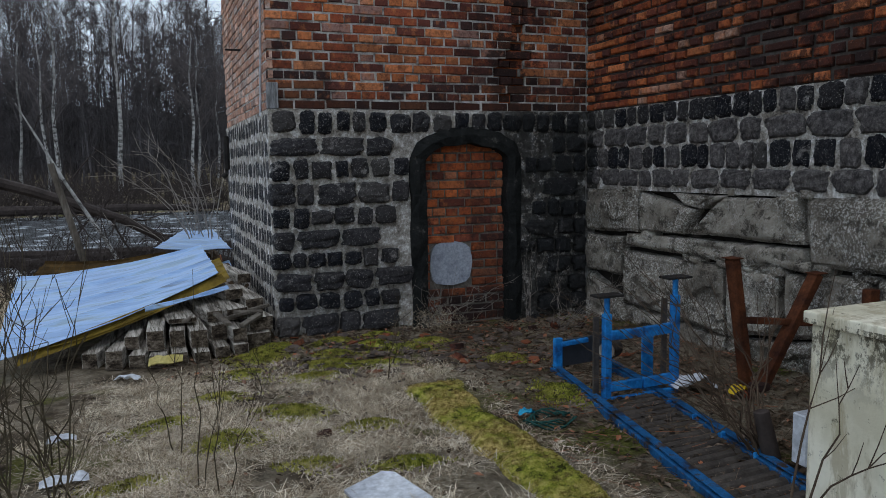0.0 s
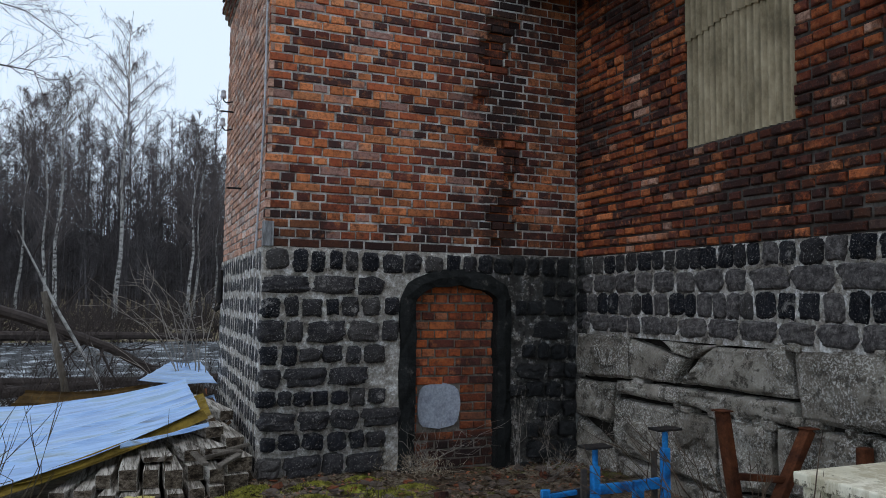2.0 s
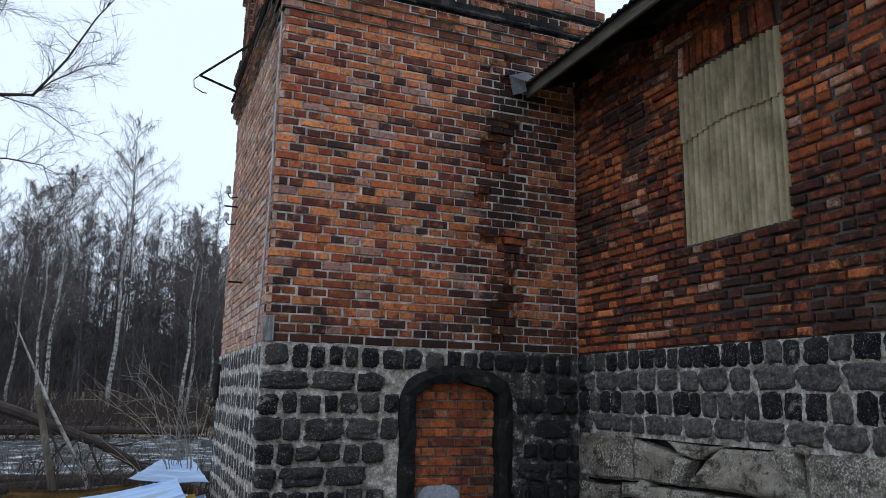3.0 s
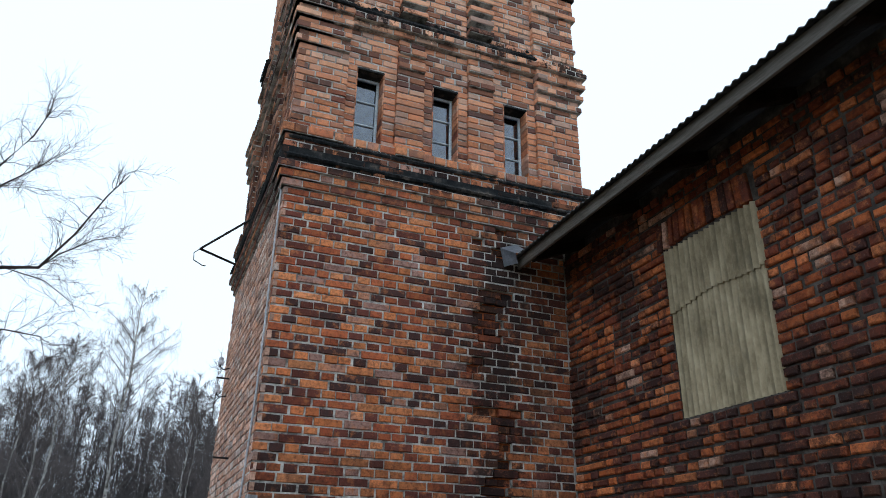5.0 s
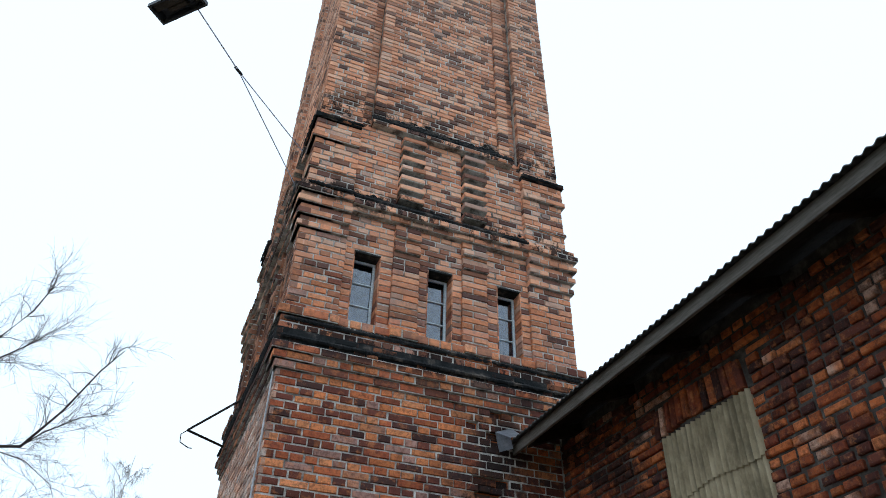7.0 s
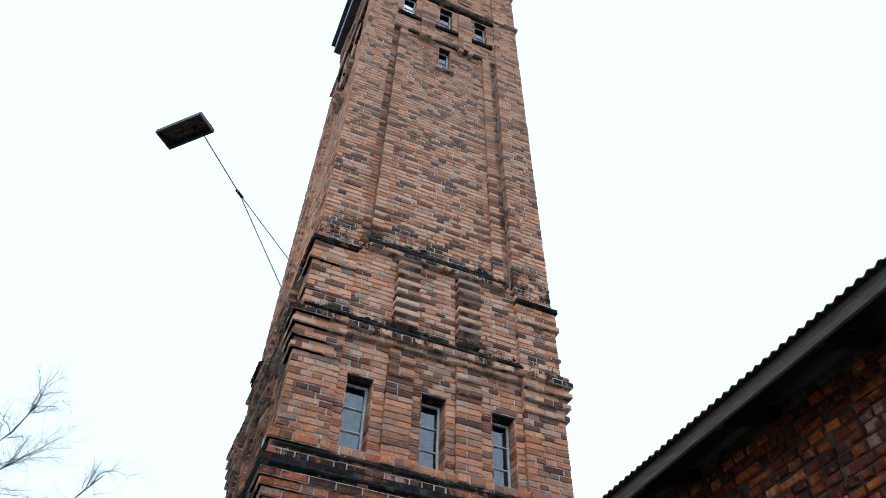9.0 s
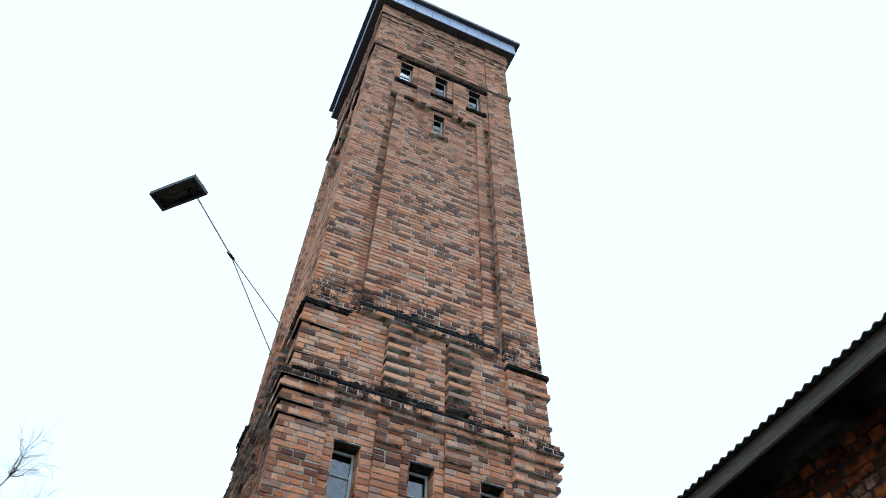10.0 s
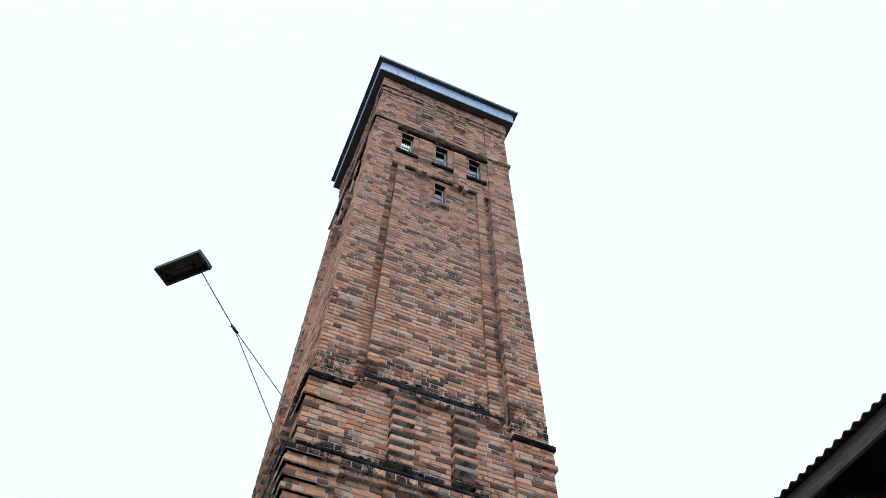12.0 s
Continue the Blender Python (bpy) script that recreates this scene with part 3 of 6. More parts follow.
for face in (front, left):
    # lower storey; the damaged stretch beside the wing has lost faces of its bricks
    for b in courses(0, WING_X if face is front else SIDE, 1.83, 4.74):
        x, z = (b[0] + b[1]) / 2, (b[2] + b[3]) / 2
        d = -rng.choice((0.012, 0.03, 0.05, 0.02)) if face is front and worn(x, z) else 0.0
        if d:
            gaps.append((max(b[0] - 0.012, 1.5), min(b[1] + 0.012, 2.65), b[2] - 0.012, b[3] + 0.012))
        if face is front and z < 3.42:
            near_bricks.append((face, *b, d))
        else:
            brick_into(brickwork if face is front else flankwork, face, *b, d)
    if face is front:
        core(wall_core, face, 0.008, 1.5, 1.83, 4.74, -0.011)
        core(wall_core, face, 1.5, 2.65, 1.83, 4.74, -0.011, -0.06, gaps)
        core(pits, face, 1.48, 2.67, 1.83, 4.74, -0.06)
        core(wall_core, face, 2.65, SIDE, 1.83, 4.74, -0.011)
    else:
        core(wall_core, face, 0.03, SIDE, 1.83, 4.74, -0.011)
    # corbelled string under the windows
    masonry(face, (0, SIDE), (4.74, 4.82), 0.03, wrap=True)
    masonry(face, (0, SIDE), (4.82, 4.90), 0.06, wrap=True)
    masonry(face, (0, SIDE), (4.90, 4.98), 0.09, wrap=True)
    masonry(face, (0, SIDE), (4.98, 5.13), 0.075, dark=True, wrap=True)
    masonry(face, (0, SIDE), (5.13, 5.28), 0.05, wrap=True)
    for u in (P1, M1, M2, P2):
        masonry(face, u, (5.28, 5.38), 0.085, wrap=True)
    for a, b in ((P1[1], M1[0]), (M1[1], M2[0]), (M2[1], P2[0])):
        masonry(face, (a, b), (5.28, 5.38), 0.045)
    # window storey
    bays = [(P1[1], M1[0]), (M1[1], M2[0]), (M2[1], P2[0])]
    for a, b in bays:
        masonry(face, (a, b), (5.38, 6.83), -0.02, [h for h in WINDOWS if a < h[0] < b])
    for u in (P1, P2):
        masonry(face, u, (5.38, 6.38), 0.015, wrap=True)
        for k in range(4):
            z = 6.38 + 0.15 * k
            masonry(face, u, (z, z + 0.075), 0.055 + 0.022 * k, wrap=True)
            masonry(face, u, (z + 0.075, z + 0.15), 0.03 + 0.022 * k, wrap=True)
    for u in (M1, M2):
        masonry(face, u, (5.38, 6.83), 0.015)
        masonry(face, u, (6.37, 6.44), 0.05)
        masonry(face, u, (6.56, 6.64), 0.06)
    masonry(face, (P1[1], P2[0]), (6.76, 6.83), 0.05)
    masonry(face, (P1[1], P2[0]), (6.83, 6.91), 0.10)
    masonry(face, (P1[1], P2[0]), (6.91, 7.00), 0.07, dark=True)
    # panelled storey with its ladder piers
    for u in (P1, P2):
        masonry(face, u, (6.98, 7.71), 0.025, wrap=True)
        masonry(face, u, (7.24, 7.29), 0.05, wrap=True)
        masonry(face, u, (7.71, 7.79), 0.07, wrap=True)
        masonry(face, u, (7.79, 8.02), 0.045, wrap=True)
        masonry(face, u, (8.02, 8.10), 0.075, dark=True, wrap=True)
    for a, b in bays:
        masonry(face, (a, b), (7.0, 8.2), -0.03)
    for u in (M1, M2):
        # recess in dark brick: the shadow between the bars is put into its colour
        masonry(face, u, (7.0, 8.2), -0.05, dark=True)
        for k in range(7):
            masonry(face, u, (7.09 + 0.157 * k, 7.165 + 0.157 * k), 0.08)
    masonry(face, (0.63, 2.54), (8.20, 8.27), 0.06)
    masonry(face, (0.63, 2.54), (8.27, 8.34), 0.03, dark=True)
    masonry(face, (P1[1], 0.63), (8.1, 8.34), -0.05)
    masonry(face, (2.54, P2[0]), (8.1, 8.34), -0.05)
    # tall shaft with a sunk panel
    for u in (P1, P2):
        masonry(face, u, (8.10, 15.84), 0.02, wrap=True)
    for u in ((P1[1], 0.64), (2.53, P2[0])):
        masonry(face, u, (8.34, 14.45), -0.12)
    for u in ((0.64, 0.79), (2.38, 2.53)):
        masonry(face, u, (8.34, 14.2), 0.0)
    masonry(face, (0.79, 2.38), (8.34, 14.2), -0.055, SMALL)
    # upper windows
    masonry(face, (P1[1], P2[0]), (14.2, 15.84), -0.015, HIGH)
    masonry(face, (0.79, 2.38), (14.2, 14.26), 0.03)
    for a, b in ((0.54, M1[0]), (M1[1], M2[0]), (M2[1], 2.61)):
        masonry(face, (a, b), (14.68, 14.76), 0.045, dark=True)
    for u in (M1, M2):
        masonry(face, u, (14.2, 15.6), 0.025)
        for a, b in ((u[0], u[0] + 0.09), (u[1] - 0.09, u[1])):
            masonry(face, (a, b), (14.02, 14.2), 0.075)
        masonry(face, u, (14.13, 14.2), 0.07)
    masonry(face, (1.38, 1.75), (13.2, 13.27), 0.02)
    masonry(face, (P1[1], P2[0]), (15.66, 15.74), 0.02, dark=True)
    masonry(face, (0, SIDE), (15.84, 15.95), 0.07, wrap=True)
    # top storey
    for u in (P1, P2):
        masonry(face, u, (15.95, 17.30), 0.025, wrap=True)
        masonry(face, u, (17.30, 17.38), 0.06, wrap=True)
        masonry(face, u, (17.38, 17.52), 0.04, wrap=True)
        masonry(face, u, (17.52, 17.95), 0.08, wrap=True)
    masonry(face, (P1[1], P2[0]), (15.95, 17.95), -0.02)
    masonry(face, (P1[1], P2[0]), (17.45, 17.52), 0.03)
    masonry(face, (P1[1], P2[0]), (17.6, 17.95), 0.05)
    for u in (M1, M2):
        for k in range(3):
            masonry(face, u, (16.05 + 0.12 * k, 16.12 + 0.12 * k), 0.06)
        for k in range(6):
            masonry(face, u, (16.82 + 0.13 * k, 16.89 + 0.13 * k), 0.07)

# black crust of moss and soot on the ledges
crust = Buf()
for face in (front, left):
    for u0, u1, z, d, tall in ((0.0, SIDE, 5.06, 0.09, 0.16), (0.0, SIDE, 5.27, 0.06, 0.10), (P1[1], P2[0], 6.97, 0.085, 0.16), (0.0, P1[1], 6.97, 0.12, 0.06), (0.63, 2.54, 8.33, 0.035, 0.22), (0.0, P1[1], 8.09, 0.08, 0.08), (P2[0], SIDE, 8.09, 0.08, 0.08), (P1[1], P2[0], 15.73, 0.03, 0.08)):
        for k in range(int((u1 - u0) * 560)):
            u = rng.uniform(u0, u1)
            w = noise.noise(Vector((u * 2.1, z * 3, 1))) + 0.6 * noise.noise(Vector((u * 6, z * 3, 4)))
            if rng.random() > 0.8 + 1.1 * w:
                continue
            up = (rng.random() ** 2.2) * tall * max(0.15, 0.6 + 1.3 * w)
            r = rng.uniform(0.012, 0.03)
            dd = max(-0.05 if z > 8.2 and z < 9 else -0.02, d * (1 - up / 0.07))
            c = [face(u + r * 1.4 * math.cos(t) * rng.uniform(0.6, 1.2), dd + 0.002, z + up - 0.03 + r * math.sin(t) * rng.uniform(0.6, 1.2)) for t in (0.3, 1.6, 2.9, 4.2, 5.5)]
            crust.add(c + [face(u, dd + r * 0.7, z + up - 0.03)], [(i, (i + 1) % 5, 5) for i in range(5)])
part("ledge_crust", batter(crust), M_LEDGE, tower, "black crust of moss and soot", kind="stuff")

# back and far sides of the tower close it
wall_core.box((SIDE - 0.25, 0.02, 0), (SIDE, SIDE, 17.95))
wall_core.box((0.02, SIDE - 0.25, 0), (SIDE, SIDE, 17.95))
wall_core.box((0.25, 0.25, 17.5), (SIDE - 0.2, SIDE - 0.2, 17.6))
wall_core.box((0.25, 0.25, 4.7), (SIDE - 0.2, SIDE - 0.2, 4.8))
wall_core.box((0.25, 0.25, 12.5), (SIDE - 0.2, SIDE - 0.2, 12.6))
part("wall", batter(wall_core), M_MORTAR, tower, "pale grey mortar joints")
part("ledge_core", batter(ledge_core), M_LEDGE, tower, "blackened joints of the string courses, and pier recesses darkened as shade", kind="stuff")
part("pitted_core", pits, M_INFILL, tower, "dark pits where bricks have spalled")
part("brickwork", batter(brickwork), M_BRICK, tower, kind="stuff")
part("flank_brickwork", flankwork, M_FLANK, tower, "pale bricks of the flank", kind="stuff")
part("ledge", batter(ledges), M_SOOTSHADE, tower, "string courses blackened by damp and soot, pier recesses darkened as shade", kind="stuff")


def casement(face, hole, panes, parent, back=-0.16):
    """A narrow casement set deep in the wall: frame, bars and panes."""
    u0, u1, z0, z1 = hole
    u0, u1, z1 = u0 + 0.02, u1 - 0.02, z1 - 0.03
    fr = Buf()

    def bar(a, b, c, d, o=0.0, t=0.04):
        p, q = face(a, back + o, c), face(b, back + o - t, d)
        fr.box([min(s) for s in zip(p, q)], [max(s) for s in zip(p, q)])

    w = 0.024
    bar(u0 - 0.03, u0, z0, z1 + 0.03, -0.01), bar(u1, u1 + 0.03, z0, z1 + 0.03, -0.01), bar(u0, u1, z1, z1 + 0.03, -0.01)
    bar(u0, u0 + w, z0, z1), bar(u1 - w, u1, z0, z1), bar(u0 + w, u1 - w, z0, z0 + w), bar(u0 + w, u1 - w, z1 - w, z1)
    step = (z1 - z0 - w) / panes
    for k in range(1, panes):
        bar(u0 + w, u1 - w, z0 + k * step + 0.004, z0 + k * step + w - 0.004)
    win = part("window", batter(bevelled(fr, 0.003)), M_WFRAME, parent, "narrow casement in flaking grey-blue paint")
    for k in range(panes):
        pane = Buf()
        p, q = face(u0 + w - 0.002, back - 0.016, z0 + w + k * step - 0.002), face(u1 - w + 0.002, back - 0.021, z0 + (k + 1) * step + 0.002)
        pane.box([min(s) for s in zip(p, q)], [max(s) for s in zip(p, q)])
        ob = part("pane", batter(pane), M_GLASS, win)
        ob.visible_shadow = False


reveal, head_course = Buf(), Buf()
for face in (front, left):
    for u0, u1, z0, z1 in WINDOWS + HIGH + SMALL:
        for a, b in ((u0 - 0.001, u0 + 0.012), (u1 - 0.012, u1 + 0.001)):
            n = round((z1 - z0) / COURSE)
            for k in range(n):
                p, q = face(a, -0.022, z0 + (k + 0.06) * (z1 - z0) / n), face(b, -0.27, z0 + (k + 0.94) * (z1 - z0) / n)
                reveal.box([min(s) for s in zip(p, q)], [max(s) for s in zip(p, q)])
        p, q = face(u0 + 0.004, -0.021, z1 - 0.02), face(u1 - 0.004, -0.27, z1 + 0.002)
        head_course.box([min(s) for s in zip(p, q)], [max(s) for s in zip(p, q)])
part("window_reveal", batter(reveal), M_BRICK, tower, kind="stuff")
# black lintel undersides: the shade of the window heads as colour
part("window_lintel", batter(head_course), M_LEDGE, tower, kind="stuff")
for face in (front, left):
    for h in WINDOWS:
        casement(face, h, 3, tower)
    for h in HIGH + SMALL:
        casement(face, h, 2, tower, -0.115)

# metal-clad eaves and low roof
O1, O2 = 0.25, 0.36
roof = Buf()
roof.box((-O2, -O2, 18.40), (SIDE + O2, SIDE + O2, 18.50))
e = SIDE + O2
roof.add([(-O2, -O2, 18.50), (e, -O2, 18.50), (e, e, 18.50), (-O2, e, 18.50), (SIDE / 2, SIDE / 2, 18.95)], [(0, 1, 4), (1, 2, 4), (2, 3, 4), (3, 0, 4)])
roof_ob = part("roof", batter(roof), M_DARKMETAL, tower, "low sheet-metal roof with wide eaves")
soffit = Buf()
soffit.box((-O1 + 0.01, -O1 + 0.01, 17.95), (SIDE + O1 - 0.01, SIDE + O1 - 0.01, 18.40))
part("soffit", batter(soffit), M_DARKMETAL, roof_ob)
for face in (front, left):
    for k in range(8):
        b = Buf()
        step = (SIDE + 2 * O1) / 8
        p, q = face(-O1 + k * step + 0.004, O1 + 0.008, 17.94), face(-O1 + (k + 1) * step - 0.004, O1 - 0.01, 18.398)
        b.box([min(s) for s in zip(p, q)], [max(s) for s in zip(p, q)])
        part("fascia_panel", batter(bevelled(b, 0.004)), M_BLUEMETAL, roof_ob)

# ---- the tower's stone base, with the walled-up arch ----
base = Buf()
AX, AW, AZ = 1.69, 0.53, 1.36   # the arch: middle, half width with surround, springing
core(base, front, -0.01, WING_X, -0.6, 1.83, 0.0, -0.5, [(AX - 0.42, AX + 0.42, -0.6, 1.57)])
flank = Buf()
core(flank, left, 0.02, SIDE, -1.6, 1.83, 0.012, -0.5)
flank_base = part("stone_base", flank, M_SMORTAR, tower, "black slag stones set in coarse grey mortar")
stone_base = part("stone_base", base.weld(), M_SMORTAR, tower, "black slag stones set in coarse grey mortar")
ROWS_Z = (1.825, 1.62, 1.44, 1.25, 1.04, 0.865, 0.685, 0.515, 0.335, 0.165, -0.03, -0.25)


def arch_z(u):
    """Upper edge of the surround over the arch."""
    return AZ + 0.33 * math.sqrt(max(0.0, 1 - ((u - AX) / AW) ** 2)) if abs(u - AX) < AW else -1


def lay_stones(face, u0, u1, rows, keep=None):
    for k, (hi, lo) in enumerate(zip(rows, rows[1:])):
        small = k % 2 == 0 or face is left
        u = u0 + rng.uniform(-0.02, 0.05)
        while u < u1 - 0.05:
            w = rng.uniform(0.11, 0.19) if small else rng.choice((rng.uniform(0.26, 0.4), rng.uniform(0.26, 0.38), rng.uniform(0.13, 0.25)))
            gap = rng.uniform(0.012, 0.038) if small else rng.uniform(0.012, 0.032)
            e = min(u + w, u1)
            if e - u > 0.06 and (keep is None or keep(u, e, lo, hi)):
                t = rng.uniform(-0.008, 0.025)
                out = 0.012 + 0.05 * max(0, 1 - lo / 1.8) if face is front else 0.008
                stone_object(face, u, e, lo + 0.011 + t * (1 if small else 0.4), hi - 0.009 - rng.uniform(-0.006, 0.02) * (1 if small else 0.5), out, stone_base if face is front else flank_base, SLAGS if small and rng.random() < 0.8 else MIDS, depth=rng.uniform(0.12, 0.2) if face is front else 0.06)
            u = e + gap


def off_arch(u, e, lo, hi):
    return not (e > AX - AW + 0.02 and u < AX + AW - 0.02 and lo < max(arch_z(u), arch_z(e), arch_z((u + e) / 2)) - (0.09 if hi > 1.8 else 0.03))


lay_stones(front, -0.03, WING_X - 0.02, ROWS_Z, off_arch)
lay_stones(left, 0.03, SIDE, ROWS_Z)
# black surround of the arch
sur = Buf()


def jamb_line(w, spring, rise, power):
    """One edge of the surround: up, over the arch and down."""
    side = [(AX - w, -0.3 + (spring + 0.3) * k / 12) for k in range(13)]
    top = [(AX - w * math.cos(a), spring + rise * math.sin(a) ** power) for a in np.linspace(0, math.pi, 25)[1:-1]]
    return side + top + [(2 * AX - u, z) for u, z in reversed(side)]


def crumbled(line, amp, seed):
    return [(u + amp * noise.noise(Vector((u * 9, z * 9, seed))), z + amp * noise.noise(Vector((u * 9, z * 9, seed + 5)))) for u, z in line]


edge_out, edge_in = jamb_line(AW, AZ, 0.33, 0.75), jamb_line(0.39, AZ + 0.03, 0.15, 1.0)
edge_mid = [((a + c) / 2, (b + d) / 2) for (a, b), (c, d) in zip(edge_out, edge_in)]
rings = [(crumbled(edge_out, 0.016, 1), -0.03), (crumbled(edge_out, 0.02, 1), 0.03), (crumbled(edge_mid, 0.02, 3), 0.055), (crumbled(edge_in, 0.018, 7), 0.045), (crumbled(edge_in, 0.018, 7), -0.16)]
n = len(edge_out)
sur.add([front(u, dd + 0.03 * noise.noise(Vector((u * 11, z * 11, 3))), z) for ring, dd in rings for u, z in ring],
        [(r * n + i, r * n + i + 1, (r + 1) * n + i + 1, (r + 1) * n + i) for r in range(4) for i in range(n - 1)])
part("arch_surround", sur, M_FRAME, tower, "black-painted arched doorway surround")
infill_core = Buf()
infill_core.box((AX - 0.42, 0.09, -0.4), (AX + 0.42, 0.2, AZ + 0.28))
infill = part("arch_infill", infill_core, M_IMORTAR, tower, "orange brick walling up the arched doorway")
PATCH = (AX - 0.33, AX + 0.08, 0.29, 0.68)
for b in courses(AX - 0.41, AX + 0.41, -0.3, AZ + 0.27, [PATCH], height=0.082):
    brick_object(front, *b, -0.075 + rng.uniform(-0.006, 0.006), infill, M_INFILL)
patch = Buf()
ring = []
for k in range(28):
    a = 6.2832 * k / 28
    c, s = math.cos(a), math.sin(a)
    r = 0.205 / max(abs(c), abs(s)) ** 0.4 * (1 + 0.07 * noise.noise(Vector((2 * c, 2 * s, 5))))
    ring.append((AX - 0.125 + r * c, 0.485 + r * s * 0.97))
patch.add([(u, 0.07, z) for u, z in ring] + [(u, 0.095, z) for u, z in ring], [tuple(range(28))] + [(k, 28 + k, 28 + (k + 1) % 28, (k + 1) % 28) for k in range(28)])
part("cement_patch", patch, M_CONC, infill, "smooth grey cement patch in the brick")
plate = Buf()
plate.box((-0.02, -0.022, 1.83), (0.072, 0.0, 2.035))
part("corner_plate", bevelled(plate, 0.004), M_PLATE, tower, "small grey board nailed at the corner")

# ---- the wing ----
wing_house = thing("wing_building", "low brick wing on granite boulders with a corrugated roof", "building")
wc = Buf()
WIN = (1.54, 2.58, 2.60, 3.98)
core(wc, wing, 0.0, 9.0, 1.83, 4.6, -0.024, -0.35, [WIN])
# added slab behind the cover, keeps sky from showing through its gaps
sky_block = Buf()
core(sky_block, wing, 1.3, 2.8, 2.3, 4.3, -0.36, -0.4)
wing_wall = part("wall", wc.weld(), M_WMORTAR, wing_house, "dark eroded joints of the brick wall")
part("inner_board", sky_block, M_DARKWOOD, wing_house)
rest = Buf()
wing_bricks = []
ARCHED = [WIN, (1.5, 2.62, 3.95, 4.22)]
for b in courses(0.01, 5.2, 1.83, 4.5, ARCHED, 0.021, bond=0.78):
    if b[1] < 3.6 and b[3] < 2.95:
        wing_bricks.append((wing, *b, rng.choice((0, 0, 0.004, -0.006, 0.008))))
    else:
        brick_into(rest, wing, *b, rng.uniform(-0.013, 0.012), 0.05, 0.010)
part("brickwork", rest, M_WING, wing_wall, kind="stuff")
for k in range(14):
    u = 1.52 + k * 0.0775
    s = Buf()
    brick_into(s, wing, -0.033, 0.033, 0, 0.235, 0.012, 0.08, 0.006)
    ob = part("soldier_brick", s, M_WING, wing_wall)
    c = (k - 6.5) / 6.5
    ob.matrix_basis = Matrix.Translation((0, -u, 3.975 + 0.035 * (1 - c * c))) @ Matrix.Translation((WING_X, 0, 0)) @ Euler((radians(-c * 5), 0, 0)).to_matrix().to_4x4() @ Matrix.Translation((-WING_X, 0, 0))


def corrugated(u0, u1, z0, z1, d, pitch=0.061, amp=0.015, lower=None):
    b = Buf()
    n = int((u1 - u0) / pitch * 8)
    pts = [(u0 + (u1 - u0) * i / n, amp * math.sin(6.2832 * (u1 - u0) * i / n / pitch)) for i in range(n + 1)]
    zl = lambda u: z0 + (lower(u) if lower else 0)
    v = [wing(u, d + a, zl(u)) for u, a in pts] + [wing(u, d + a, z1) for u, a in pts] + [wing(u, d + a - 0.007, zl(u)) for u, a in pts] + [wing(u, d + a - 0.007, z1) for u, a in pts]
    m = n + 1
    f = []
    for i in range(n):
        f += [(i, i + 1, m + i + 1, m + i), (2 * m + i, 3 * m + i, 3 * m + i + 1, 2 * m + i + 1), (i, 2 * m + i, 2 * m + i + 1, i + 1), (m + i, m + i + 1, 3 * m + i + 1, 3 * m + i)]
    b.add(v, f)
    return b


board = thing("window_cover", "boarded window of corrugated fibre-cement sheets, two overlapping", "window cover")
part("sheet", corrugated(1.545, 2.575, 2.605, 3.56, -0.035), M_ETERNIT, board)
part("sheet", corrugated(1.545, 2.575, 3.47, 3.975, -0.018, lower=lambda u: 0.05 * (u - 1.9) + 0.02 * math.sin(7 * u)), M_ETERNIT, board)

# eaves
EX, EZ = 2.35, 4.42
fas = Buf()
fas.box((EX, -8.9, EZ - 0.128), (EX + 0.03, -0.06, EZ - 0.015))
wroof = part("roof", Buf(), M_ROOF, wing_house, "corrugated sheet roof")
part("fascia_board", bevelled(fas, 0.004), M_FASCIA, wroof, "grey weathered fascia board")
sl = 0.42
for k in range(7):
    p = Buf()
    x0, x1 = EX + 0.03 + k * 0.1, EX + 0.126 + k * 0.1
    z0, z1 = EZ - 0.05 + (x0 - EX) * sl, EZ - 0.05 + (x1 - EX) * sl
    p.add([(x, y, z + t) for t in (0, 0.02) for x, y, z in ((x0, -8.9, z0), (x1, -8.9, z1), (x1, -0.02, z1), (x0, -0.02, z0))], [(3, 2, 1, 0), (4, 5, 6, 7), (0, 1, 5, 4), (1, 2, 6, 5), (2, 3, 7, 6), (3, 0, 4, 7)])
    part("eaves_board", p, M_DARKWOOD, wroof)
for k in range(10):
    r = Buf()
    y = -0.35 - k * 0.9
    r.add([(x, yy, z) for yy in (y - 0.04, y + 0.04) for x, z in ((EX + 0.03, EZ - 0.145), (WING_X + 0.3, EZ - 0.145 + (WING_X + 0.27 - EX) * sl), (WING_X + 0.3, EZ - 0.05 + (WING_X + 0.27 - EX) * sl), (EX + 0.03, EZ - 0.05))], [(0, 1, 2, 3), (7, 6, 5, 4), (0, 4, 5, 1), (1, 5, 6, 2), (2, 6, 7, 3), (3, 7, 4, 0)])
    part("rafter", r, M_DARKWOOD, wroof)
rs = Buf()
n, pitch = 640, 0.076
v = []
for i in range(n + 1):
    y = -0.03 - 8.95 * i / n
    w = 0.011 * math.sin(6.2832 * y / pitch)
    for x in (EX - 0.06, 6.0):
        v += [(x, y, EZ + w + (x - EX) * sl), (x, y, EZ + w - 0.008 + (x - EX) * sl)]
f = []
for i in range(n):
    a, c = 4 * i, 4 * i + 4
    f += [(a, c, c + 2, a + 2), (a + 1, a + 3, c + 3, c + 1), (a, a + 1, c + 1, c)]
rs.add(v, f)
part("roof_sheet", rs, M_ROOF, wroof)
fl = Buf()
